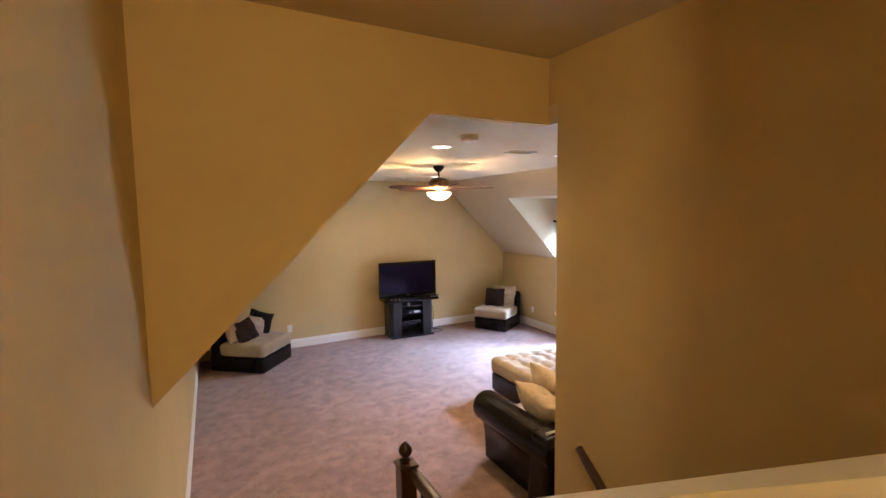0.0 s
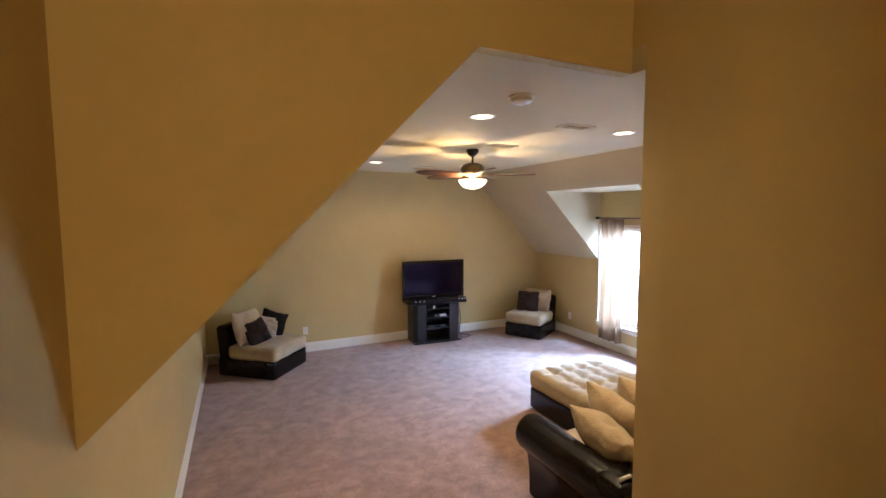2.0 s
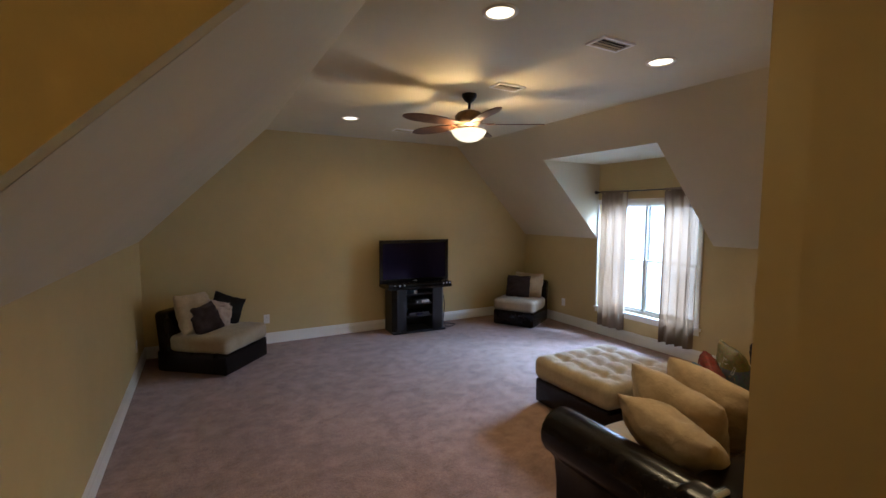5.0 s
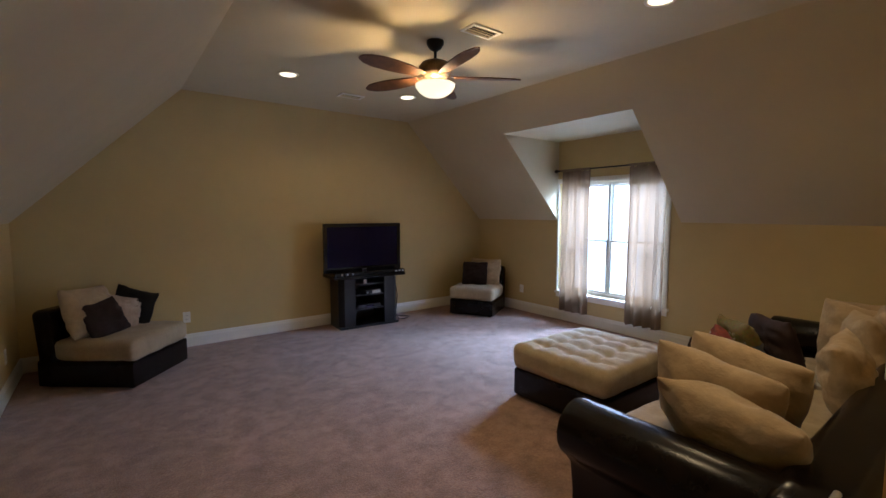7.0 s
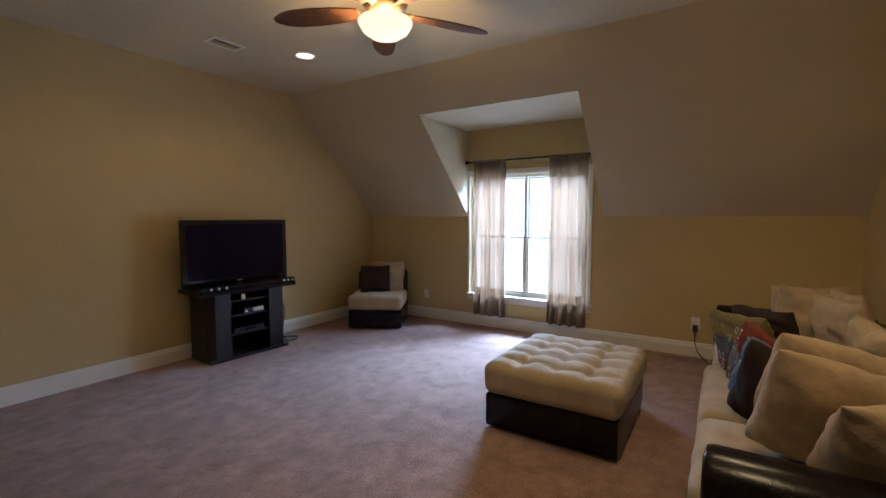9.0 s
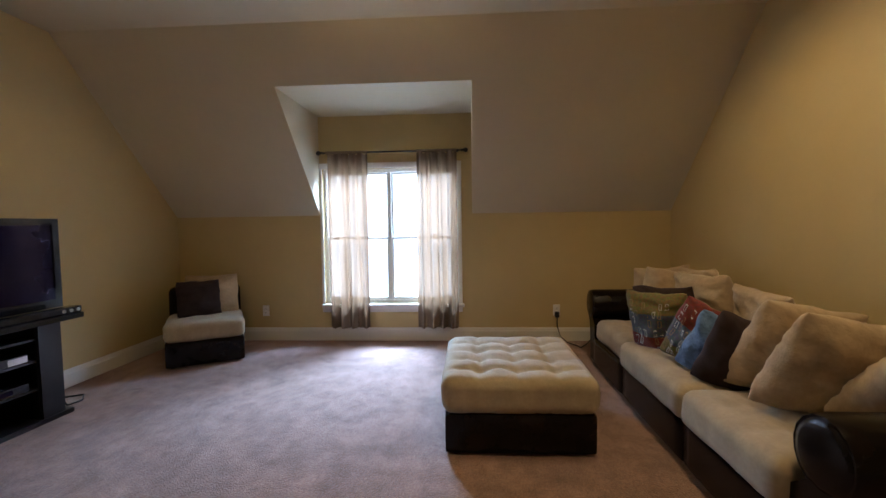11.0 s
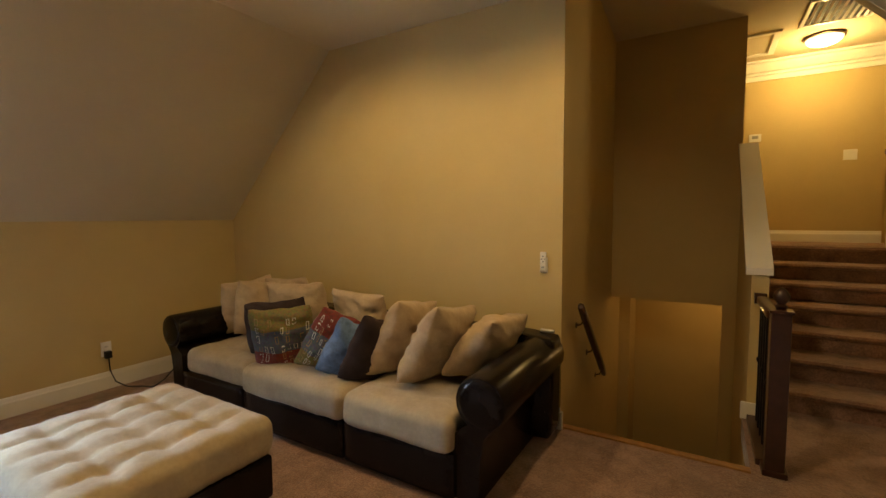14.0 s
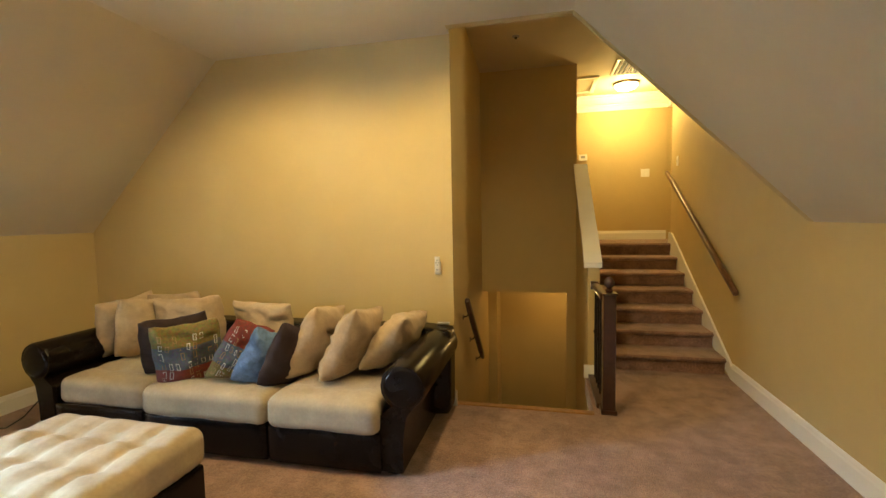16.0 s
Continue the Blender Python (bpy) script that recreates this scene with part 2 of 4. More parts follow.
def prism_bm(poly, axis, a, b, bm=None):
    """A polygon swept along an axis: (y, z) for x, (x, z) for y, (x, y) for z."""
    bm = bm or bmesh.new()
    put = {"x": lambda p, t: (t, p[0], p[1]), "y": lambda p, t: (p[0], t, p[1]), "z": lambda p, t: (p[0], p[1], t)}[axis]
    va = [bm.verts.new(put(p, a)) for p in poly]
    vb = [bm.verts.new(put(p, b)) for p in poly]
    bm.faces.new(va)
    bm.faces.new(vb[::-1])
    n = len(poly)
    for i in range(n):
        bm.faces.new((va[i], vb[i], vb[(i + 1) % n], va[(i + 1) % n]))
    return bm


def lathe_bm(profile, seg=24, bm=None, m=Matrix(), loop=False):
    """(radius, z) turned round the z axis."""
    bm = bm or bmesh.new()
    rings = []
    for r, z in profile:
        if r < 1e-5:
            rings.append([bm.verts.new(m @ Vector((0, 0, z)))])
        else:
            rings.append([bm.verts.new(m @ Vector((r * math.cos(2 * math.pi * i / seg), r * math.sin(2 * math.pi * i / seg), z))) for i in range(seg)])
    for a, b in zip(rings, rings[1:] + rings[:1] if loop else rings[1:]):
        for i in range(seg):
            j = (i + 1) % seg
            if len(a) == 1 and len(b) > 1:
                bm.faces.new((a[0], b[j], b[i]))
            elif len(b) == 1 and len(a) > 1:
                bm.faces.new((a[i], a[j], b[0]))
            elif len(a) > 1:
                bm.faces.new((a[i], a[j], b[j], b[i]))
    for ring in (rings[0], rings[-1]):
        if len(ring) > 1 and not loop:
            bm.faces.new(ring)
    return bm


def tube_bm(pts, r, seg=10, bm=None):
    """A round bar along points."""
    bm = bm or bmesh.new()
    pts = [Vector(p) for p in pts]
    rings = []
    for i, p in enumerate(pts):
        d = (pts[min(i + 1, len(pts) - 1)] - pts[max(i - 1, 0)]).normalized()
        up = Vector((0, 0, 1)) if abs(d.z) < 0.9 else Vector((1, 0, 0))
        u = d.cross(up).normalized()
        v = d.cross(u)
        rings.append([bm.verts.new(p + r * (math.cos(2 * math.pi * k / seg) * u + math.sin(2 * math.pi * k / seg) * v)) for k in range(seg)])
    for a, b in zip(rings, rings[1:]):
        for k in range(seg):
            bm.faces.new((a[k], a[(k + 1) % seg], b[(k + 1) % seg], b[k]))
    bm.faces.new(rings[0])
    bm.faces.new(rings[-1])
    return bm


def round_box_bm(sx, sy, sz, r, n=10, deform=None, bm=None):
    """A box with soft round edges, its base at z = 0; deform(p, normal) moves the points."""
    bm = bm or bmesh.new()
    half = Vector((sx / 2, sy / 2, sz / 2))
    cache = {}

    def vert(q):
        key = tuple(round(c, 5) for c in q)
        if key not in cache:
            p = Vector([q[i] * half[i] for i in range(3)])
            inner = Vector([max(-(half[i] - r), min(half[i] - r, p[i])) for i in range(3)])
            d = p - inner
            nrm = d.normalized() if d.length > 1e-9 else Vector((0, 0, 1))
            p = inner + nrm * r if d.length > 1e-9 else p
            p.z += sz / 2
            if deform:
                p = deform(p, nrm)
            cache[key] = bm.verts.new(p)
        return cache[key]

    def step(i):
        t = -1 + 2 * i / n
        return math.copysign(abs(t) ** 0.8, t)

    for ax in range(3):
        for sgn in (-1, 1):
            a, b = (ax + 1) % 3, (ax + 2) % 3
            for i in range(n):
                for j in range(n):
                    quad = []
                    for di, dj in ((0, 0), (1, 0), (1, 1), (0, 1)):
                        q = [0, 0, 0]
                        q[ax], q[a], q[b] = sgn, step(i + di), step(j + dj)
                        quad.append(vert(q))
                    bm.faces.new(quad)
    return bm


def tufted(sx, sy, sz, cols, rows, depth, along_x=0.62, along_y=0.30):
    """Deformation of a cushion with buttons in a grid and soft creases between them."""
    xs = [sx * ((i + 1) / (cols + 1) - 0.5) for i in range(cols)]
    ys = [sy * ((j + 1) / (rows + 1) - 0.5) for j in range(rows)]

    def deform(p, nrm):
        if p.z > sz * 0.55:
            k = max(0.0, nrm.z)
            edge = min(1, (sx / 2 - abs(p.x)) / 0.12, (sy / 2 - abs(p.y)) / 0.12)
            d = 0
            for x in xs:
                d = max(d, along_y * math.exp(-((p.x - x - 0.007 * math.sin(p.y * 15)) / 0.024) ** 2))
                for y in ys:
                    d = max(d, math.exp(-(((p.x - x) ** 2 + (p.y - y) ** 2) / 0.055 ** 2)))
            for y in ys:
                d = max(d, along_x * math.exp(-((p.y - y - 0.008 * math.sin(p.x * 14)) / 0.026) ** 2))
            p.z -= depth * d * k * max(0, edge)
            p.z += 0.012 * (1 - (2 * p.x / sx) ** 2) * (1 - (2 * p.y / sy) ** 2) * k
        p += nrm * (0.006 * noise.noise(p * 7) + 0.004 * (1 - 2 * abs(noise.noise(Vector((p.x * 5, p.y * 16, p.z * 4))))))
        return p
    return deform


def pillow_point(u, v, side, w, h, t, seed):
    corner = 1 - 0.05 * (u * v) ** 4
    x = u * w / 2 * (1 - 0.035 * (1 - v * v)) * corner
    z = v * h / 2 * (1 - 0.035 * (1 - u * u)) * corner
    full = max(0, 1 - u * u) * max(0, 1 - v * v)
    y = side * t * 0.62 * full ** 0.52
    edge = full ** 0.25
    wob = noise.noise(Vector((u * 1.5 + seed * 5.3, v * 1.5, side * 2.0)))
    y += side * t * 0.16 * wob * edge
    fold = noise.noise(Vector((u * 1.3 + v * 0.8 + seed, v * 4.2 - u * 1.6, seed * 2.3 + side)))
    y += side * 0.020 * (1 - 2.4 * abs(fold)) * edge
    y += side * 0.005 * noise.noise(Vector((u * 9 + seed, v * 9, side))) * edge
    sag = -0.018 * (1 - u * u) * max(0, v)
    return Vector((x + 0.014 * noise.noise(Vector((u * 2, v * 2, seed * 3.1))), y, z + sag + 0.014 * noise.noise(Vector((v * 2, u * 2, seed * 1.7)))))


def pillow_bm(w, h, t, seed, n=26):
    bm = bmesh.new()
    front, back = {}, {}
    for i in range(n + 1):
        for j in range(n + 1):
            u, v = math.sin((2 * i / n - 1) * math.pi / 2), math.sin((2 * j / n - 1) * math.pi / 2)
            front[i, j] = bm.verts.new(pillow_point(u, v, 1, w, h, t, seed))
            back[i, j] = front[i, j] if i in (0, n) or j in (0, n) else bm.verts.new(pillow_point(u, v, -1, w, h, t, seed))
    for g in (front, back):
        for i in range(n):
            for j in range(n):
                bm.faces.new((g[i, j], g[i + 1, j], g[i + 1, j + 1], g[i, j + 1]))
    return bm


def pillow(name, size, m, material, label, seed, group="pillows on the sofa"):
    w, h, t = size
    return solid(name, pillow_bm(w, h, t, seed), material, m, label, "pillow", group, smooth=80)


def trim_run(name, pts, height, depth, label):
    """Baseboard along a wall: pts of (start, end, inward normal), with a moulded top."""
    bm = bmesh.new()
    for (ax, ay), (bx, by), (nx, ny) in pts:
        prof = [(0, 0), (depth, 0), (depth, height * 0.72), (depth * 0.7, height * 0.80), (depth * 0.55, height * 0.92), (depth * 0.3, height), (0, height)]
        va = [bm.verts.new((ax + nx * d, ay + ny * d, z)) for d, z in prof]
        vb = [bm.verts.new((bx + nx * d, by + ny * d, z)) for d, z in prof]
        bm.faces.new(va)
        bm.faces.new(vb[::-1])
        for i in range(len(prof)):
            j = (i + 1) % len(prof)
            bm.faces.new((va[i], vb[i], vb[j], va[j]))
    return setting(name, bm, WHITE, label, "baseboard")


# ---- structure ----
T = 0.12
setting("floor", prism_bm([(XW - T, Y0 - 0.3), (HX0, Y0 - 0.3), (HX0, HY1), (HX1, HY1), (HX1, YWELL), (XR, YWELL), (XR, YS), (XE, YS), (XE, YN), (XW - T, YN)], "z", -0.14, 0), CARPET, "mauve brown cut pile carpet with worn patches", "floor")
setting("wall_north", box_bm(XW - T, XE + T, YN, YN + T, -0.14, 3.2), PAINT, "tan painted gable wall behind the television", "wall")
setting("wall_west", box_bm(XW - T, XW, 0.80, YN, 0, HS), PAINT, "tan painted low wall running on beside the stairs", "wall")
setting("wall_south", box_bm(XR, XE + T, YS - T, YS, -0.14, HS), PAINT, "tan painted wall behind the sofa", "wall")
bm = box_bm(XE, XE + T, YS, WY0, -0.14, KE)
box_bm(XE, XE + T, WY1, YN, -0.14, KE, bm)
box_bm(XE, XE + T, WY0, WY1, -0.14, WZ0, bm)
box_bm(XE, XE + T, DY0, WY0, KE, DZ, bm)
box_bm(XE, XE + T, WY1, DY1, KE, DZ, bm)
box_bm(XE, XE + T, WY0, WY1, WZ1, DZ, bm)
setting("wall_east", bm, PAINT, "tan painted knee wall with a dormer window", "wall")


def on_slope_e(z):
    return XE - (z - KE) * (XE - XSE) / (H - KE)


XD = on_slope_e(DZ)
slope = [(XE, KE), (XSE, H), (XSE, H + T), (XE + T, H + T), (XE + T, KE)]
bm = prism_bm(slope, "y", YS, DY0)
prism_bm(slope, "y", DY1, YN, bm)
prism_bm([(XD, DZ), (XSE, H), (XSE, H + T), (XD, H + T)], "y", DY0, DY1, bm)
setting("ceiling_slope_east", bm, CEIL, "off-white sloping ceiling cut by a dormer", "ceiling")
setting("dormer_ceiling", box_bm(XD + 0.12, XE + T, DY0, DY1, DZ, DZ + T, box_bm(XD, XD + 0.12, DY0, DY1, DZ, DZ + 0.10)), CEIL, "pale flat dormer ceiling", "ceiling")
setting("ceiling_slope_west", prism_bm([(XW, KW), (XSW, H), (XSW, H + T), (XW, H + T)], "y", YH + 0.004, YN), CEIL, "off-white sloping ceiling over the low wall", "ceiling")
bm = box_bm(XSW, XR, YH + 0.004, YN, H, H + T)
box_bm(XR, XSE, YS, YN, H, H + T, bm)
setting("ceiling", bm, CEIL, "off-white flat ceiling with recessed lamps", "ceiling")
setting("header_wall", prism_bm([(XW, KW), (XSW, H), (XR, H), (XR, HS), (XW, HS)], "y", YH - 0.06, YH), PAINT, "tan wall over the stair opening with a slanting edge", "wall")
bm = prism_bm([(XR, YS - T), (XRD, YD), (XRD, -0.1), (XRD + T, -0.1), (XRD + T, YD), (XR + T, YS - T)], "z", -2.6, HS)
box_bm(XR, XR + T, YS, YH, H + 0.002, HS, bm)
setting("wall_well", bm, PAINT, "tan painted side wall of the stairwell", "wall")
setting("wall_over_well", box_bm(HX1 - 0.02, XRD, YD - T, YD, 0.5, HS), PAINT, "tan wall above the lower flight", "wall")
setting("wall_lower_jamb", box_bm(HX1 - 0.02, 1.97, YD - T, YD - 0.003, -2.6, 0.5), PAINT, "tan wall end beside the lower opening", "wall")
setting("stair_ceiling", box_bm(-2.2, XR + 1.4, -1.4, YH, HS, HS + T), CEIL, "off-white ceiling over stairs and hall", "ceiling")
cap0 = 1.03
cap1 = cap0 + 0.69 * (HY1 - YD)
setting("half_wall", prism_bm([(YD - T, -2.6), (HY1, -2.6), (HY1, cap0 - 0.04), (YD, cap1 - 0.04), (YD - T, cap1 - 0.04)], "x", HX0 + 0.003, HX1 - 0.022), PAINT, "tan half wall beside the stairs", "wall")
setting("half_wall_cap", prism_bm([(YD, cap1 - 0.045), (HY1 + 0.02, cap0 - 0.057), (HY1 + 0.02, cap0 - 0.012), (YD, cap1)], "x", HX0 - 0.015, HX1 + 0.012), WHITE, "sloping white painted cap of the half wall", "trim")
setting("hall_floor", box_bm(-2.2, XR + 1.4, -1.4, YL - 0.005, LAND - 0.1, LAND), CARPET, "carpeted upper hall floor", "floor")
setting("wall_hall", box_bm(0.50, XR + 1.4, -0.22, -0.1, LAND - 0.1, HS), PAINT, "tan hall wall under crown moulding", "wall")
setting("wall_hall_far", box_bm(-2.2, 0.50, -0.235, -0.115, LAND, HS), PAINT, "plain wall at the end of the hall", "wall")
setting("wall_hall_west", box_bm(-2.3, -2.2, -1.4, 0.92, LAND, HS), PAINT, "plain hall end wall", "wall")
setting("wall_hall_side", box_bm(-2.2, XW - T, 0.80, 0.92, LAND, HS), PAINT, "plain hall wall beside the stairs", "wall")
setting("wall_hall_east", box_bm(XR + 1.28, XR + 1.4, -0.1, YD, LAND, HS), PAINT, "plain hall end wall", "wall")
setting("wall_hall_north", box_bm(XR + T, XR + 1.4, YD - T, YD, LAND, HS), PAINT, "plain hall wall", "wall")
setting("lower_wall", box_bm(0.4, XRD, 0.35, 0.47, -2.6, 1.0), PAINT, "warm lit wall at the foot of the lower flight", "wall")
setting("lower_nib", box_bm(2.86, XRD, 0.47, 0.95, -2.6, 0.99), PAINT, "short wall nib below the upper hall", "wall")
setting("lower_ceiling", box_bm(0.4, HX1 - 0.02, 0.47, YD - T, 0.60, 0.66, box_bm(HX1 - 0.02, XRD, 0.47, YD - T, 0.55, 0.62)), CEIL, "low ceiling at the foot of the stairs", "ceiling")
setting("lower_end", box_bm(0.3, 0.4, 0.35, YD, -2.6, 0.66), PAINT, "plain wall at the foot of the stairs", "wall")
setting("lower_side", box_bm(0.4, HX0, YD - T, YD, -2.6, 0.6), PAINT, "plain wall under the stairs", "wall")
setting("lower_floor", box_bm(0.3, XRD, 0.3, 1.6, -2.3, -2.2), CARPET, "carpeted lower landing", "floor")
flight = tagged(new("stairs_up"), "carpeted flight of seven steps with rounded nosings", "stairs", kind="structure")
for k in range(7):
    y1 = Y0 - k * RUN
    part("step", prism_bm([(YL - 0.1, k * RISE), (y1 - 0.022, k * RISE), (y1 - 0.022, (k + 1) * RISE - 0.045), (y1 + 0.006, (k + 1) * RISE - 0.034), (y1 + 0.012, (k + 1) * RISE - 0.018), (y1, (k + 1) * RISE - 0.002), (y1 - 0.02, (k + 1) * RISE), (YL - 0.1, (k + 1) * RISE)], "x", XW + 0.02, HX0), CARPET, flight)
lower = tagged(new("stairs_down"), "carpeted lower flight in shadow", "stairs", kind="structure")
for k in range(11):
    y1 = YWELL - 0.02 - k * 0.262
    part("step", box_bm(HX1, XR + 0.01, y1 - 0.262, y1, -2.6, -(k + 1) * 0.18), CARPET, lower)
setting("well_edge", box_bm(HX1, XR, YWELL, YWELL + 0.05, -0.14, 0.012, bevel=0.004), EDGEWOOD, "varnished wooden edge strip at the stairwell", "trim")
zs = [(Y0 + 0.10, 0.0), (Y0 + 0.10, 0.12), (Y0 + 0.02, 0.17), (YL + 0.02, LAND + 0.13), (YL - 0.12, LAND + 0.13), (YL - 0.12, LAND - 0.2), (YL + 0.3, LAND - 0.4)]
setting("stair_skirt", prism_bm(zs, "x", XW, XW + 0.018), WHITE, "white skirt board rising with the steps", "trim")
trim_run("baseboard", [((XW, YN), (XE, YN), (0, -1)), ((XE, YN), (XE, YS), (-1, 0)), ((XW, Y0 + 0.10), (XW, YN), (1, 0)), ((XR, YS), (XE, YS), (0, 1))], 0.14, 0.016, "white moulded baseboard round the room")
bm = box_bm(XR - 0.016, XR, YWELL + 0.05, YS + 0.016, 0, 0.115, bevel=0.003)
setting("baseboard_end", bm, WHITE, "white baseboard end at the wall corner", "baseboard")
setting("baseboard_half_wall", box_bm(HX0 - 0.012, HX1 + 0.012, HY1, HY1 + 0.016, 0, 0.115, bevel=0.003), WHITE, "white baseboard on the half wall's end", "baseboard")
bb = trim_run("baseboard_hall", [((0.50, -0.1), (XR + 1.28, -0.1), (0, 1))], 0.13, 0.016, "white moulded hall baseboard")
bb.location.z = LAND
crown = [(0, 0), (0.012, 0), (0.014, 0.055), (0.03, 0.06), (0.035, 0.085), (0.06, 0.095), (0.105, 0.15), (0.115, 0.175), (0.14, 0.18), (0.14, 0.205), (0, 0.205)]
bm = prism_bm([(-0.1 + d, HS - 0.205 + z) for d, z in crown], "x", 0.37, XR + 1.28)
prism_bm([(0.50 - d, HS - 0.205 + z) for d, z in crown], "y", -0.112, 0.04, bm)
setting("crown_moulding", bm, WHITE, "stepped white crown moulding in the hall", "moulding")

# ---- window ----
win = tagged(new("window_1"), "white double window with blown-out daylight", "window", kind="structure")
win.location = (XE, (WY0 + WY1) / 2, 0)
hw = (WY1 - WY0) / 2
zc = (WZ0 + WZ1) / 2
bm = bmesh.new()
for y0, y1, z0, z1 in ((-hw - 0.06, -hw, WZ0, WZ1 + 0.06), (hw, hw + 0.028, WZ0, WZ1 + 0.06), (-hw, hw, WZ1, WZ1 + 0.06)):
    box_bm(-0.018, -0.002, y0, y1, z0, z1, bm, bevel=0.004)
part("casing", bm, WHITE, win)
part("window_sill", box_bm(-0.045, 0.10, -hw - 0.08, hw + 0.028, WZ0 - 0.035, WZ0 - 0.002, bevel=0.006), WHITE, win)
part("apron", box_bm(-0.016, -0.002, -hw - 0.06, hw + 0.028, WZ0 - 0.09, WZ0 - 0.037, bevel=0.004), WHITE, win)
bm = bmesh.new()
for y0, y1, z0, z1 in ((-hw, -hw + 0.035, WZ0, WZ1), (hw - 0.035, hw, WZ0, WZ1), (-hw + 0.035, hw - 0.035, WZ1 - 0.035, WZ1), (-hw + 0.035, hw - 0.035, WZ0, WZ0 + 0.035), (-0.016, 0.016, WZ0 + 0.035, WZ1 - 0.035)):
    box_bm(0.04, 0.115, y0, y1, z0, z1, bm, bevel=0.003)
part("window_frame", bm, WHITE, win)
zm = 1.10
for ya, yb in ((-hw + 0.037, -0.018), (0.018, hw - 0.037)):
    for za, zb, dx in ((WZ0 + 0.037, zm + 0.012, 0.05), (zm - 0.012, WZ1 - 0.037, 0.08)):
        bm = bmesh.new()
        for y0, y1, z0, z1 in ((ya, ya + 0.018, za, zb), (yb - 0.018, yb, za, zb), (ya + 0.018, yb - 0.018, za, za + 0.028), (ya + 0.018, yb - 0.018, zb - 0.02, zb)):
            box_bm(dx, dx + 0.028, y0, y1, z0, z1, bm, bevel=0.003)
        sash = part("sash", bm, WHITE, win)
        pane = part("pane", box_bm(dx + 0.011, dx + 0.016, ya + 0.016, yb - 0.016, za + 0.026, zb - 0.018), GLASS, sash)
        pane.visible_shadow = False
setting("backdrop", box_bm(8.6, 8.7, 4.2, 10.2, -1.2, 2.7), OUTSIDE, "bright overexposed daylight outside the window", "backdrop")


# ---- curtains ----
rod = thing("curtain_rod", pose(XE - 0.075, 6.56, 2.0), "dark bronze curtain rod with finials and brackets", "curtain rod")
part("rod", tube_bm([(0, -0.72, 0), (0, 0.72, 0)], 0.009, 10), IRON, rod, smooth=60)
for sgn in (-1, 1):
    fin = lathe_bm([(0.0, 0.0), (0.014, 0.002), (0.014, 0.012), (0.009, 0.018), (0.020, 0.035), (0.024, 0.05), (0.018, 0.066), (0.0, 0.075)], 14, m=pose(0, sgn * 0.72, 0, -90 * sgn, 0, 0))
    part("finial", fin, IRON, rod, smooth=60)
    part("bracket", box_bm(0.01, 0.073, sgn * 0.68 - 0.012, sgn * 0.68 + 0.012, -0.012, 0.012, bevel=0.003), IRON, rod)


def curtain(y0, y1, seed, flare):
    rnd = random.Random(seed)
    ny, nz = 70, 30
    top, bottom = 1.99, 0.155
    phase = [rnd.uniform(0, 6.28) for _ in range(4)]
    mid, half = (y0 + y1) / 2, (y1 - y0) / 2
    bm = bmesh.new()
    grid = []
    for j in range(nz + 1):
        f = j / nz
        z = top + (bottom - top) * f
        row = []
        for i in range(ny + 1):
            u = 2 * i / ny - 1
            wave = math.sin(u * 13 + phase[0]) * 0.6 + math.sin(u * 23 + phase[1]) * 0.3 + math.sin(u * 37 + phase[2] + f * 2) * 0.15
            amp = 0.038 + 0.022 * f
            spread = half * (1 + flare * f)
            row.append(bm.verts.new((XE - 0.075 + amp * wave - 0.014 * f, mid + u * spread + 0.012 * math.sin(u * 8 + phase[3]) * f, z + (0.012 * math.sin(u * 17) if j == 0 else 0))))
        grid.append(row)
    for j in range(nz):
        for i in range(ny):
            bm.faces.new((grid[j][i], grid[j][i + 1], grid[j + 1][i + 1], grid[j + 1][i]))
    ob = thing("curtain", pose(0, 0, 0), "sheer beige curtain panel hanging from the rod", "curtain", "curtains at the window")
    panel = part("panel", bm, SHEER, ob, smooth=80)
    panel.visible_shadow = True
    hem = tube_bm([(XE - 0.075, mid + half * (k / 6 - 1), 2.0) for k in range(13)], 0.016, 10)
    part("rod_pocket", hem, SHEER, ob, smooth=80)
    return ob


curtain(6.815, 7.25, 3, 0.03)
curtain(5.885, 6.30, 8, 0.05)


# ---- sofa ----
SX0, SX1, SYF = 2.99, 5.58, 4.71
sofa = thing("sofa", pose(0, 0, 0), "long black leather sofa with beige suede seat cushions", "sofa")
part("base", box_bm(SX0 + 0.02, SX1 - 0.02, YS + 0.05, SYF - 0.03, 0.03, 0.235, bevel=0.015), LEATHER, sofa)
for x0, x1 in ((3.105, 3.805), (3.813, 4.685), (4.693, 5.40)):
    part("front_rail", round_box_bm(x1 - x0, 0.05, 0.23, 0.02, 8, lambda p, n, c=(x0 + x1) / 2: p + Vector((c, SYF - 0.025, 0.02))), LEATHER, sofa, smooth=50)
for x0, x1, yf, top in ((3.11, 3.80, 4.735, 0.185), (3.81, 4.68, 4.735, 0.18), (4.69, 5.395, 4.69, 0.175)):
    w, d = x1 - x0, yf - 4.0
    base = tufted(w, d, top, 2, 2, 0.028)
    part("seat_cushion", round_box_bm(w, d, top, 0.055, 26, lambda p, n, b=base, c=(x0 + x1) / 2, dy=(yf + 4.0) / 2: b(p, n) + Vector((c, dy, 0.235))), SUEDE, sofa, "beige suede tufted seat cushion", smooth=80)
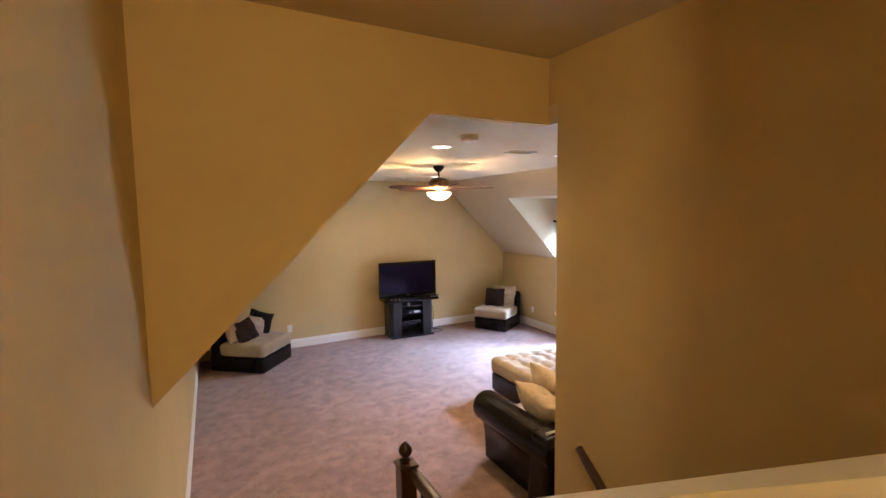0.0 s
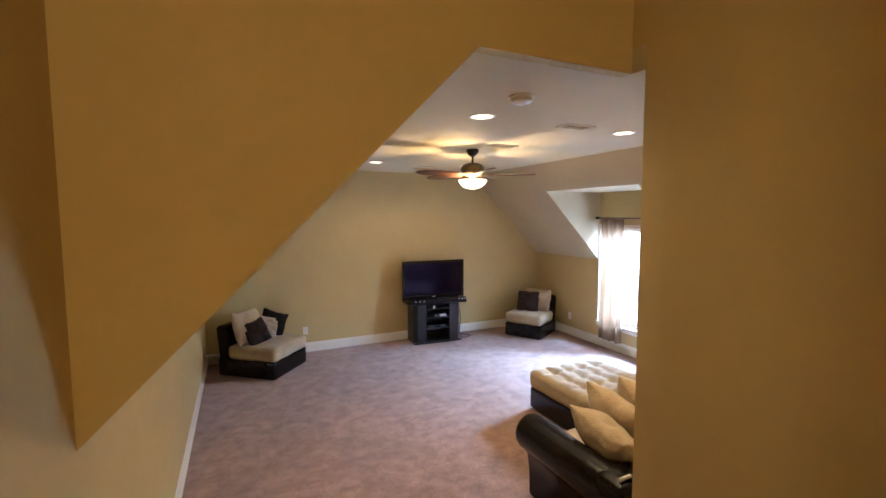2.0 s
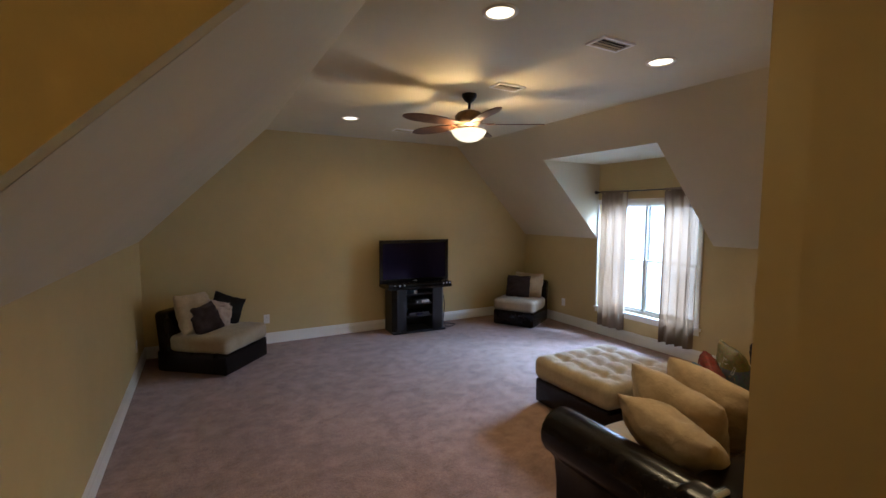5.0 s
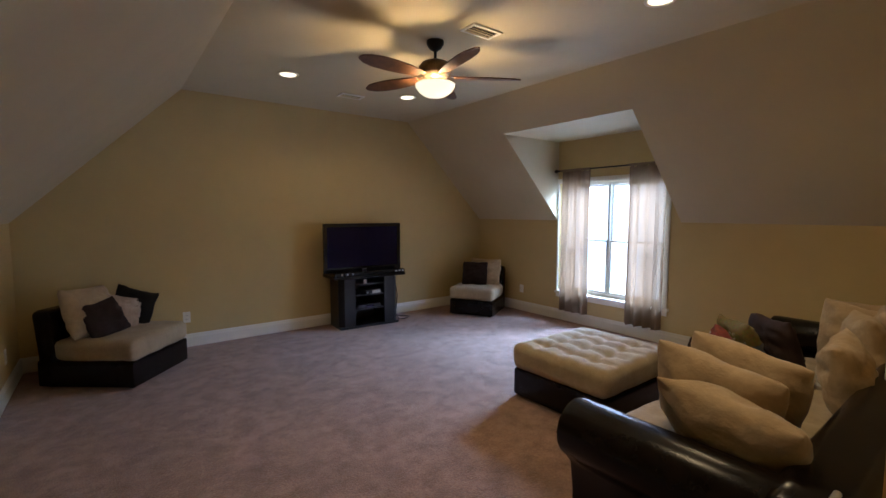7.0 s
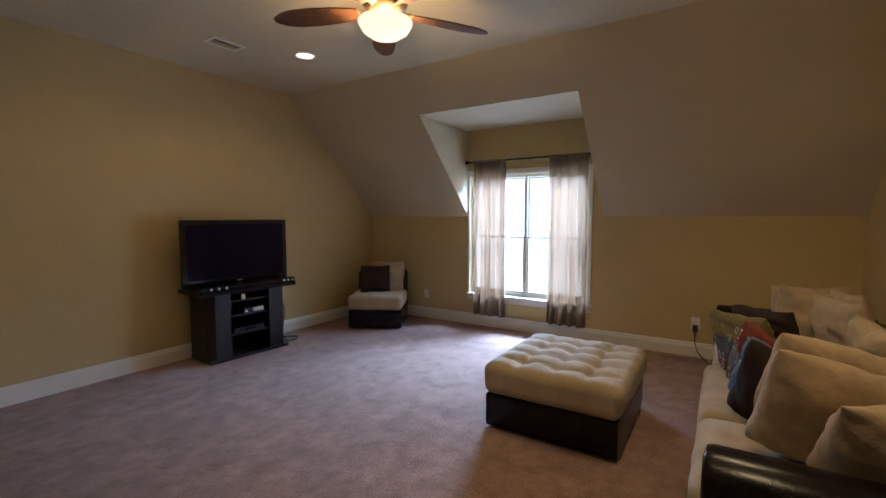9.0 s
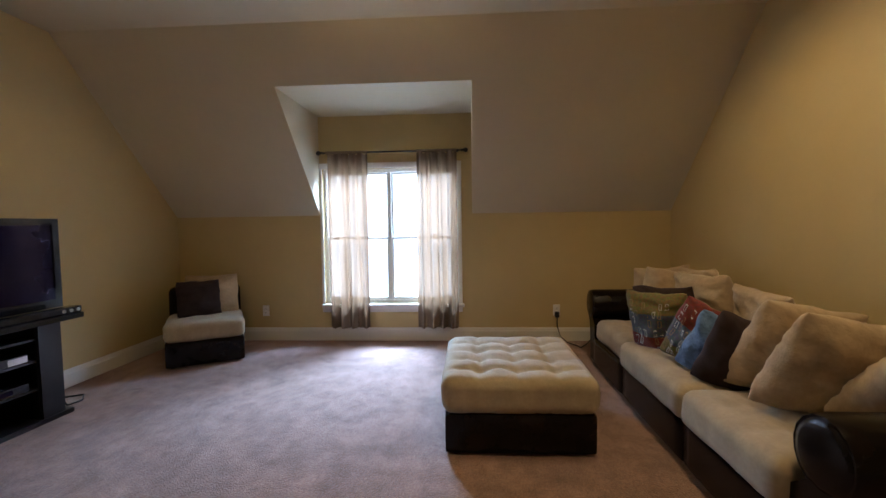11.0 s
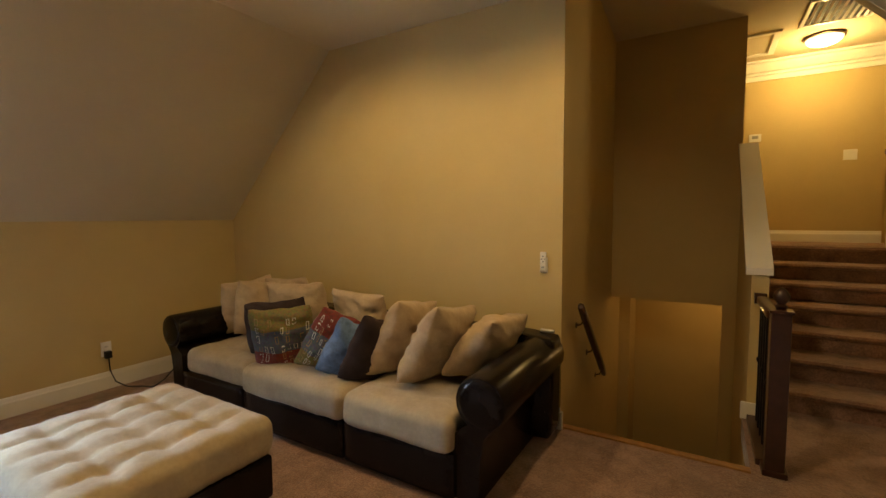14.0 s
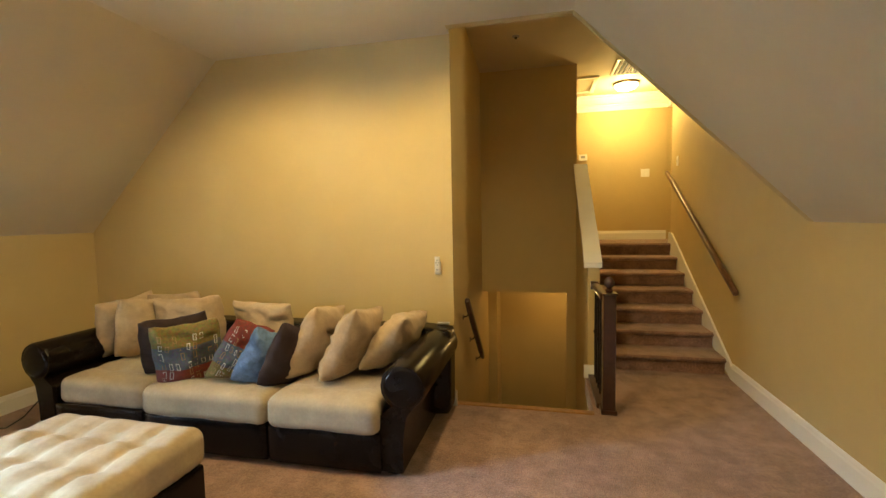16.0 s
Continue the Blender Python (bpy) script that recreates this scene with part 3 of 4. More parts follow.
part("backrest", round_box_bm(SX1 - SX0 + 0.06, 0.24, 0.62, 0.06, 12, lambda p, n: Vector((p.x + (SX0 + SX1) / 2 - 0.09, p.y + YS + 0.16 - 0.06 * (p.z - 0.3), p.z + 0.03))), LEATHER, sofa, smooth=60)


def arm_bm(xc, out, y0, y1):
    """A scroll arm: a round roll over a panel that curves out to it."""
    bm = bmesh.new()
    r, zc = 0.13, 0.51
    prof = []
    for k in range(15):
        a = radians(-60 + 300 * k / 14)
        prof.append((xc + out * r * math.cos(a), zc + r * math.sin(a)))
    inner = xc - out * 0.125
    prof += [(inner - out * 0.012, 0.34), (inner - out * 0.02, 0.03), (xc - out * 0.005, 0.03), (xc + out * 0.0, 0.20), (xc + out * 0.02, 0.34)]
    rows = []
    for y, grow in ((y0, 0.96), (y0 + 0.02, 1.0), (y1 - 0.02, 1.0), (y1, 0.95)):
        rows.append([bm.verts.new((xc + (px - xc) * grow, y, zc + (pz - zc) * grow if pz > 0.06 else pz)) for px, pz in prof])
    n = len(prof)
    for a, b in zip(rows, rows[1:]):
        for i in range(n):
            bm.faces.new((a[i], a[(i + 1) % n], b[(i + 1) % n], b[i]))
    bm.faces.new(rows[0])
    bm.faces.new(rows[-1])
    return bm


for xc, out in ((2.98, -1), (5.57, 1)):
    arm = part("arm", arm_bm(xc, out, YS + 0.05, SYF - 0.025), LEATHER, sofa, smooth=40)
    part("scroll_face", lathe_bm([(0.0, 0.012), (0.09, 0.011), (0.112, 0.004), (0.114, 0.0)], 28, m=pose(xc, SYF - 0.027, 0.51, -90, 0, 0)), LEATHER, arm, smooth=50)
part("hinge_bolt", tube_bm([(2.905, YS + 0.10, 0.655), (2.99, YS + 0.10, 0.655)], 0.011, 10), SILVER, sofa, "steel hinge bar on the sofa back", smooth=60)
for fx in (3.06, 3.81, 4.69, 5.46):
    part("foot", box_bm(fx - 0.03, fx + 0.03, SYF - 0.12, SYF - 0.06, 0, 0.03, bevel=0.004), BLACK, sofa)

BE = "plump beige suede back pillow on the sofa"
pillow("throw_pillow", (0.46, 0.45, 0.15), pose(5.44, 4.12, 0.645, -6, 3, 84), SUEDE2, BE, 1)
pillow("throw_pillow", (0.46, 0.45, 0.16), pose(5.24, 4.12, 0.64, -4, -5, 76), SUEDE2, BE, 2)
pillow("throw_pillow", (0.52, 0.44, 0.17), pose(4.91, 4.03, 0.645, -12, 3, 16), SUEDE2, BE, 3)
pillow("throw_pillow", (0.44, 0.42, 0.12), pose(5.10, 3.97, 0.675, -8, 4, 10), SUEDE2, BE, 11)
pillow("throw_pillow", (0.48, 0.42, 0.15), pose(4.28, 4.01, 0.635, -12, -3, 4), SUEDE2, BE, 4)
pillow("throw_pillow", (0.48, 0.50, 0.18), pose(3.705, 4.27, 0.637, -24, -9, 94), SUEDE2, BE, 5)
pillow("throw_pillow", (0.50, 0.51, 0.18), pose(3.44, 4.29, 0.638, -28, -9, 92), SUEDE2, "plump beige suede pillow leaning with creases", 6)
pillow("throw_pillow", (0.50, 0.47, 0.17), pose(3.20, 4.14, 0.625, -42, -6, 88), SUEDE2, BE, 7)
pillow("throw_pillow", (0.42, 0.42, 0.12), pose(4.69, 4.42, 0.605, -14, 3, 46), BROWNCLOTH, "dark brown cloth pillow behind a patterned one", 8)
pillow("throw_pillow", (0.35, 0.42, 0.14), pose(3.805, 4.43, 0.575, -18, -18, 74), BROWNCLOTH, "dark brown cloth pillow leaning on the sofa", 9)
pillow("throw_pillow", (0.30, 0.38, 0.15), pose(3.975, 4.46, 0.56, -16, -24, 62), BLUECLOTH, "crumpled blue cloth pillow on the sofa", 10)


def patterned(size, m, seed, label):
    w, h, t = size
    ob = thing("patterned_pillow", m, label, "pillow", "pillows on the sofa")
    part("cover", pillow_bm(w, h, t, seed), BANDS, ob, smooth=80)
    rnd = random.Random(seed)
    for row in range(6):
        for col in range(9):
            if rnd.random() < 0.42:
                continue
            u0, v0 = -0.86 + col * 0.195, -0.80 + row * 0.28
            du, dv, th = 0.085, 0.17, 0.018
            bm = bmesh.new()
            for a, b, c, d in ((u0, u0 + th, v0, v0 + dv), (u0 + du, u0 + du + th, v0, v0 + dv), (u0, u0 + du + th, v0 + dv, v0 + dv + th), (u0, u0 + du + th, v0 - th, v0)):
                vs = [bm.verts.new(pillow_point(u, v, 1, w, h, t, seed) + Vector((0, 0.003, 0))) for u, v in ((a, c), (b, c), (b, d), (a, d))]
                bm.faces.new(vs)
            part("stitched_rectangle", bm, STITCH if rnd.random() < 0.55 else STITCH2, ob)
    return ob


patterned((0.40, 0.45, 0.12), pose(4.475, 4.54, 0.585, -13, 4, 44), 21, "square pillow with olive, slate and rust bands")
patterned((0.27, 0.43, 0.11), pose(4.12, 4.50, 0.59, 16, 154, 50), 22, "banded pillow with outlined rectangles leaning sideways")

# ---- ottoman ----
OX0, OX1, OY0, OY1 = 3.865, 4.785, 5.085, 5.925
oc = ((OX0 + OX1) / 2, (OY0 + OY1) / 2)
ott = thing("ottoman", pose(*oc, 0), "square ottoman with tufted beige suede top on black leather", "ottoman")
ow, od = OX1 - OX0, OY1 - OY0
part("base", round_box_bm(ow - 0.03, od - 0.03, 0.22, 0.02, 8, lambda p, n: p + Vector((0, 0, 0.012))), LEATHER, ott, smooth=50)
part("top_cushion", round_box_bm(ow, od, 0.20, 0.065, 40, lambda p, n, b=tufted(ow, od, 0.20, 4, 3, 0.046, 0.48, 0.60): b(p, n) + Vector((0, 0, 0.225))), SUEDE, ott, "beige suede tufted cushion", smooth=80)
for fx in (-1, 1):
    for fy in (-1, 1):
        part("foot", lathe_bm([(0.03, 0), (0.03, 0.014)], 12, m=pose(fx * (ow / 2 - 0.08), fy * (od / 2 - 0.08), 0)), BLACK, ott)


# ---- corner seats ----
def lounge_seat(m, w, d, label, side_back=False):
    """Armless seat: local x across the front, y back, origin at the front middle."""
    ob = thing("armless_chair", m, label, "chair", "corner seats")
    part("base", round_box_bm(w, d, 0.225, 0.02, 8, lambda p, n: p + Vector((0, d / 2, 0.012))), LEATHER, ob, smooth=50)
    dc = d - 0.14
    part("seat_cushion", round_box_bm(w + 0.01, dc, 0.17, 0.05, 22, lambda p, n, b=tufted(w, dc, 0.17, 1, 1, 0.012): b(p, n) + Vector((0, dc / 2 - 0.01, 0.232))), SUEDE, ob, "beige suede seat cushion", smooth=80)
    part("backrest", round_box_bm(w, 0.17, 0.64, 0.05, 12, lambda p, n: Vector((p.x, p.y + d - 0.085 + 0.10 * max(0, p.z - 0.25), p.z + 0.012))), LEATHER, ob, smooth=60)
    for fx in (-1, 1):
        for fy in (0.06, d - 0.06):
            part("foot", box_bm(fx * (w / 2 - 0.06) - 0.02, fx * (w / 2 - 0.06) + 0.02, fy - 0.02, fy + 0.02, 0, 0.014), BLACK, ob)
    return ob


# front edge from F along u, depth along v
fl = pose(1.47 + 0.365 * 0.629, 7.86 + 0.365 * 0.777, 0, 0, 0, 51)
lounge_seat(fl, 0.73, 0.82, "black leather armless seat with beige cushion in a corner")
G = "pillows on the corner seats"
pillow("throw_pillow", (0.48, 0.46, 0.17), fl @ pose(-0.12, 0.55, 0.60, -18, 4, 0), SUEDE2, "plump beige suede pillow on the corner seat", 31, G)
pillow("throw_pillow", (0.34, 0.34, 0.12), fl @ pose(-0.13, 0.42, 0.545, -28, -8, -14), BROWNCLOTH, "dark brown pillow on the corner seat", 32, G)
pillow("throw_pillow", (0.36, 0.32, 0.13), fl @ pose(0.07, 0.44, 0.555, -20, 20, -30), PINKCLOTH, "crumpled pale beige pillow on the corner seat", 33, G)
pillow("throw_pillow", (0.36, 0.36, 0.12), fl @ pose(0.25, 0.44, 0.57, -20, 22, -46), BLACKCLOTH, "black cloth pillow leaning on the corner seat", 34, G)
fr = pose((5.19 + 5.52) / 2, (8.41 + 7.86) / 2, 0, 0, 0, -59.5)
lounge_seat(fr, 0.64, 0.70, "black leather armless seat with beige cushion by the window")
pillow("throw_pillow", (0.48, 0.42, 0.16), fr @ pose(0.06, 0.47, 0.58, -16, 0, 0), SUEDE2, "plump beige suede pillow on the armless seat", 35, G)
pillow("throw_pillow", (0.38, 0.36, 0.11), fr @ pose(-0.05, 0.34, 0.57, -18, 0, 8), BROWNCLOTH, "square dark brown pillow on the armless seat", 36, G)

# ---- television and stand ----
sm = pose(3.985, 8.50, 0, 0, 0, -3.5)
stand = thing("tv_stand", sm @ pose(0, 0.2, 0), "black laminate television stand with open shelves", "tv stand")
part("base_board", prism_bm([(-0.40, 0.18), (-0.40, -0.20), (0.40, -0.20), (0.40, 0.18)], "z", 0, 0.03), BLACK, stand)
part("top_board", box_bm(-0.49, 0.49, -0.225, 0.19, 0.635, 0.672, bevel=0.006), GLOSS, stand)
for sgn in (-1, 1):
    part("side_panel", prism_bm([(sgn * 0.40, 0.17), (sgn * 0.40, -0.12), (sgn * 0.345, -0.195), (sgn * 0.20, -0.195), (sgn * 0.20, -0.175), (sgn * 0.335, -0.175), (sgn * 0.38, -0.11), (sgn * 0.38, 0.17)], "z", 0.03, 0.635), BLACK, stand)
    part("inner_panel", box_bm(sgn * 0.205 - 0.008, sgn * 0.205 + 0.008, -0.175, 0.15, 0.03, 0.635), BLACK, stand)
part("back_panel", box_bm(-0.38, 0.38, 0.155, 0.168, 0.03, 0.635), BLACK, stand)
for z in (0.22, 0.40, 0.54):
    part("shelf", box_bm(-0.197, 0.197, -0.17, 0.15, z, z + 0.015), BLACK, stand)
box = thing("media_player", sm @ pose(0.05, 0.16, 0.415), "small silver media player on the shelf", "media player")
part("case", box_bm(-0.10, 0.11, -0.12, 0.10, 0, 0.05, bevel=0.004), BLACK, box)
part("front_plate", box_bm(-0.01, 0.10, -0.126, -0.1205, 0.006, 0.044), SILVER, box)
part("knob", lathe_bm([(0.012, 0), (0.012, 0.012), (0, 0.013)], 12, m=pose(-0.08, -0.12, 0.02, 90, 0, 0)), SILVER, box)
box2 = thing("cable_box", sm @ pose(0.0, 0.16, 0.235), "dark cable box on the middle shelf", "cable box")
part("case", box_bm(-0.16, 0.15, -0.13, 0.10, 0, 0.055, bevel=0.004), GLOSS, box2)
part("display", box_bm(-0.05, 0.05, -0.136, -0.1305, 0.015, 0.04), SCREEN, box2)
sb = thing("sound_bar", sm @ pose(0.0, 0.04, 0.672), "low black sound bar lying under the television", "speaker")
part("case", box_bm(-0.47, 0.49, -0.05, 0.03, 0, 0.045, bevel=0.008), GLOSS, sb)
for kx in (-0.38, -0.31, -0.24, 0.36, 0.41, 0.46):
    part("knob", lathe_bm([(0.011, 0), (0.011, 0.008), (0, 0.009)], 12, m=pose(kx, -0.05, 0.022, 90, 0, 0)), SILVER, sb)
card = solid("paper_tag", box_bm(-0.02, 0.02, -0.001, 0.001, 0, 0.05), PLASTIC, sm @ pose(-0.06, 0.03, 0.556), "small white paper tag on the stand's shelf", "tag")
tv = thing("television", sm @ pose(-0.01, 0.20, 0.672), "large black flat television, switched off", "television")
part("foot_plate", box_bm(-0.25, 0.25, -0.11, 0.11, 0, 0.015, bevel=0.004), GLOSS, tv)
part("neck", box_bm(-0.06, 0.06, -0.02, 0.03, 0.015, 0.10), GLOSS, tv)
part("back_case", box_bm(-0.48, 0.48, 0.005, 0.06, 0.06, 0.62, bevel=0.015), BLACK, tv)
bm = bmesh.new()
for x0, x1, z0, z1 in ((-0.53, -0.485, 0.028, 0.645), (0.485, 0.53, 0.028, 0.645), (-0.485, 0.485, 0.60, 0.645), (-0.485, 0.485, 0.028, 0.088)):
    box_bm(x0, x1, -0.03, 0.004, z0, z1, bm)
part("bezel", bm, GLOSS, tv)
part("screen", box_bm(-0.486, 0.486, -0.022, 0.003, 0.087, 0.601), SCREEN, tv, "dark reflecting screen")
part("badge", box_bm(-0.03, 0.03, -0.032, -0.0302, 0.052, 0.062), SILVER, tv)
cab = tube_bm([(4.42, 8.62, 0.5), (4.44, 8.60, 0.35), (4.43, 8.63, 0.1), (4.46, 8.60, 0.006), (4.56, 8.58, 0.006), (4.66, 8.66, 0.006), (4.60, 8.76, 0.006), (4.50, 8.80, 0.006)], 0.006, 8)
solid("power_cable", cab, CABLE, pose(0, 0, 0), "black cable trailing from the television stand", "cable", smooth=60)

# ---- ceiling fan ----
fan = thing("ceiling_fan", pose(*FAN, H), "bronze ceiling fan with five wooden blades and lit bowl", "ceiling fan")
part("canopy", lathe_bm([(0.0, 0.0), (0.065, 0.0), (0.065, -0.025), (0.045, -0.055), (0.018, -0.075), (0.0, -0.076)], 24), IRON, fan, smooth=50)
part("downrod", tube_bm([(0, 0, -0.07), (0, 0, -0.16)], 0.011, 12), IRON, fan, smooth=60)
part("motor", lathe_bm([(0.0, -0.135), (0.05, -0.14), (0.10, -0.16), (0.125, -0.19), (0.125, -0.225), (0.105, -0.255), (0.07, -0.275), (0.0, -0.278)], 32), BRONZE, fan, "antique bronze motor housing", smooth=45)
part("light_collar", lathe_bm([(0.0, -0.278), (0.045, -0.279), (0.040, -0.292), (0.005, -0.294), (0.005, -0.409), (0.0, -0.410)], 24), BRONZE, fan, smooth=50)
part("bowl", lathe_bm([(0.143, -0.314), (0.149, -0.318), (0.147, -0.335), (0.126, -0.368), (0.082, -0.398), (0.03, -0.412), (0.0, -0.414), (0.0, -0.408), (0.03, -0.406), (0.079, -0.392), (0.121, -0.363), (0.141, -0.333)], 32, loop=True), BOWL, fan, "lit frosted glass bowl", smooth=60)
for k in range(5):
    a = 185 + 72 * k
    bm = bmesh.new()
    m = pose(0, 0, -0.262, 0, 0, a) @ pose(0, 0, 0, 11, 0, 0)
    out = [(0.15, 0.040), (0.20, 0.052), (0.30, 0.068), (0.42, 0.076), (0.53, 0.072), (0.60, 0.056), (0.655, 0.022), (0.662, 0.0), (0.655, -0.022), (0.60, -0.056), (0.53, -0.072), (0.42, -0.076), (0.30, -0.068), (0.20, -0.052), (0.15, -0.040)]
    prism_bm(out, "z", -0.004, 0.004, bm)
    bm.transform(m)
    blade = part("blade", bm, BLADEWOOD, fan, "dark stained wooden blade")
    bm = box_bm(0.09, 0.22, -0.018, 0.018, 0.0045, 0.010, bevel=0.002)
    bm.transform(m)
    part("blade_iron", bm, BRONZE, blade)

# ---- ceiling fixtures ----
for i, (cx, cy) in enumerate(CANS):
    ob = thing("recessed_lamp", pose(cx, cy, H), "round recessed ceiling lamp, lit, with white trim", "ceiling lamp", "recessed lamps")
    part("trim_ring", lathe_bm([(0.073, -0.004), (0.078, -0.008), (0.092, -0.006), (0.096, 0.0), (0.073, 0.0)], 28, loop=True), WHITE, ob, smooth=50)
    part("lens", lathe_bm([(0.0, -0.003), (0.072, -0.002), (0.072, 0.0), (0.0, 0.0)], 28), GLOW, ob, "glowing lens")


def vent(x, y, w, d, turn):
    ob = thing("ceiling_vent", pose(x, y, H, 0, 0, turn), "white ceiling air vent with slats", "vent", "ceiling vents")
    part("backing", box_bm(-w / 2 + 0.02, w / 2 - 0.02, -d / 2 + 0.02, d / 2 - 0.02, -0.004, -0.001), VENTDARK, ob)
    bm = bmesh.new()
    for x0, x1, y0, y1 in ((-w / 2, w / 2, -d / 2, -d / 2 + 0.022), (-w / 2, w / 2, d / 2 - 0.022, d / 2), (-w / 2, -w / 2 + 0.022, -d / 2 + 0.022, d / 2 - 0.022), (w / 2 - 0.022, w / 2, -d / 2 + 0.022, d / 2 - 0.022)):
        box_bm(x0, x1, y0, y1, -0.010, 0, bm)
    part("frame", bm, WHITE, ob)
    n = int((d - 0.05) / 0.02)
    for k in range(n):
        sy = -d / 2 + 0.03 + k * (d - 0.06) / (n - 1)
        bm = box_bm(-w / 2 + 0.022, w / 2 - 0.022, -0.0055, 0.0055, -0.001, 0.001)
        bm.transform(pose(0, sy, -0.009, 38 if k < n / 2 else -38, 0, 0))
        part("slat", bm, CEIL, ob)
    return ob


vent(3.53, 4.89, 0.27, 0.15, 0)
vent(3.54, 5.94, 0.27, 0.15, 0)
vent(3.57, 8.11, 0.27, 0.15, 0)
sd = thing("smoke_detector", pose(2.63, 4.33, H), "round white smoke detector on the ceiling", "smoke detector")
part("base", lathe_bm([(0.0, 0.0), (0.072, 0.0), (0.072, -0.012), (0.0, -0.013)], 28), PLASTIC, sd, smooth=50)
part("cover", lathe_bm([(0.0, -0.012), (0.062, -0.013), (0.060, -0.035), (0.045, -0.044), (0.0, -0.046)], 28), PLASTIC, sd, smooth=50)
part("indicator", lathe_bm([(0.004, 0), (0.004, -0.004), (0, -0.005)], 8, m=pose(0.03, 0, -0.043)), GREYBTN, sd)
sp = thing("ceiling_sprinkler", pose(2.49, 2.48, HS), "small round dark ceiling fitting over the stairs", "ceiling fitting")
part("plate", lathe_bm([(0.0, 0.0), (0.035, 0.0), (0.033, -0.008), (0.0, -0.009)], 20), GREYBTN, sp, smooth=50)
part("head", lathe_bm([(0.0, -0.008), (0.012, -0.009), (0.012, -0.025), (0.0, -0.026)], 14), VENTDARK, sp, smooth=50)

# ---- hall fixtures ----
hl = thing("hall_lamp", pose(1.17, 0.55, HS), "flush round hall ceiling lamp, lit warm", "ceiling lamp")
part("pan", lathe_bm([(0.0, 0.0), (0.165, 0.0), (0.170, -0.02), (0.150, -0.028), (0.0, -0.028)], 32), BRONZE, hl, smooth=50)
part("dome", lathe_bm([(0.150, -0.028), (0.142, -0.05), (0.110, -0.075), (0.05, -0.092), (0.0, -0.095), (0.0, -0.09), (0.05, -0.087), (0.145, -0.030)], 32, loop=True), HALLGLOW, hl, "lit frosted glass dome", smooth=60)
gr = thing("return_grille", pose(1.17, 1.25, HS), "large white return air grille with slats", "grille")
bm = bmesh.new()
for x0, x1, y0, y1 in ((-0.26, 0.26, -0.30, -0.27), (-0.26, 0.26, 0.27, 0.30), (-0.26, -0.23, -0.27, 0.27), (0.23, 0.26, -0.27, 0.27)):
    box_bm(x0, x1, y0, y1, -0.014, 0, bm)
part("frame", bm, WHITE, gr)
part("backing", box_bm(-0.23, 0.23, -0.27, 0.27, -0.003, -0.001), VENTDARK, gr)
for k in range(9):
    bm = box_bm(-0.002, 0.002, -0.27, 0.27, -0.012, 0.010)
    bm.transform(pose(-0.20 + k * 0.05, 0, -0.012, 0, 35, 0))
    part("slat", bm, WHITE, gr)
hatch = thing("attic_hatch", pose(1.85, 0.62, HS), "white panelled attic hatch in the hall ceiling", "hatch")
part("panel", box_bm(-0.24, 0.24, -0.30, 0.30, -0.006, -0.001), CEIL, hatch)
bm = bmesh.new()
for x0, x1, y0, y1 in ((-0.30, 0.30, -0.36, -0.30), (-0.30, 0.30, 0.30, 0.36), (-0.30, -0.24, -0.30, 0.30), (0.24, 0.30, -0.30, 0.30)):
    box_bm(x0, x1, y0, y1, -0.02, 0, bm, bevel=0.004)
part("frame", bm, WHITE, hatch)


def plate(name, m, w, h, label, category, toggles=0, sockets=0):
    """Local x along the wall, z up, y out of it."""
    ob = thing(name, m, label, category)
    part("cover_plate", box_bm(-w / 2, w / 2, 0, 0.006, -h / 2, h / 2, bevel=0.002), PLASTIC, ob)
    for k in range(toggles):
        x = (k - (toggles - 1) / 2) * 0.046
        part("toggle", box_bm(x - 0.006, x + 0.006, 0.006, 0.018, -0.010, 0.012, bevel=0.002), PLASTIC, ob)
    for k in range(sockets):
        z = (k - (sockets - 1) / 2) * 0.040
        s = part("socket", lathe_bm([(0.0, 0.0), (0.016, 0.0), (0.015, 0.003), (0.0, 0.003)], 16, m=pose(0, 0.006, z, -90, 0, 0)), PLASTIC, ob)
        for dx in (-0.006, 0.006):
            part("slot", box_bm(dx - 0.0012, dx + 0.0012, 0.0092, 0.0100, z - 0.006, z + 0.004), BLACK, s)
    return ob


plate("wall_switch", pose(0.79, -0.1, 2.02), 0.118, 0.115, "white double light switch on the hall wall", "switch", toggles=2)
plate("wall_switch", pose(XW, 1.06, 2.05, 0, 0, -90), 0.075, 0.115, "white light switch above the stair handrail", "switch", toggles=1)
th = thing("thermostat", pose(1.66, -0.1, 2.28), "small white thermostat on the hall wall", "thermostat")
part("case", box_bm(-0.06, 0.06, 0, 0.025, -0.045, 0.045, bevel=0.006), PLASTIC, th)
part("display", box_bm(-0.03, 0.03, 0.0252, 0.027, -0.01, 0.025), GREYBTN, th)
plate("wall_outlet", pose(1.99, YN, 0.325, 0, 0, 180), 0.072, 0.116, "white power outlet on the tan wall", "outlet", sockets=2)
plate("wall_outlet", pose(XE, 7.985, 0.325, 0, 0, 90), 0.072, 0.116, "white power outlet under the slope", "outlet", sockets=2)
plate("wall_outlet", pose(XE, 4.856, 0.325, 0, 0, 90), 0.072, 0.116, "white power outlet with a black plug", "outlet", sockets=2)
plate("wall_outlet", pose(XW, 8.30, 0.325, 0, 0, -90), 0.072, 0.116, "white power outlet on the low wall", "outlet", sockets=2)
plug = thing("plug_adapter", pose(XE - 0.01, 4.856, 0.30), "black plug with a hanging cable in the outlet", "plug")
part("body", box_bm(-0.045, 0, -0.022, 0.022, -0.045, 0.012, bevel=0.006), CABLE, plug)
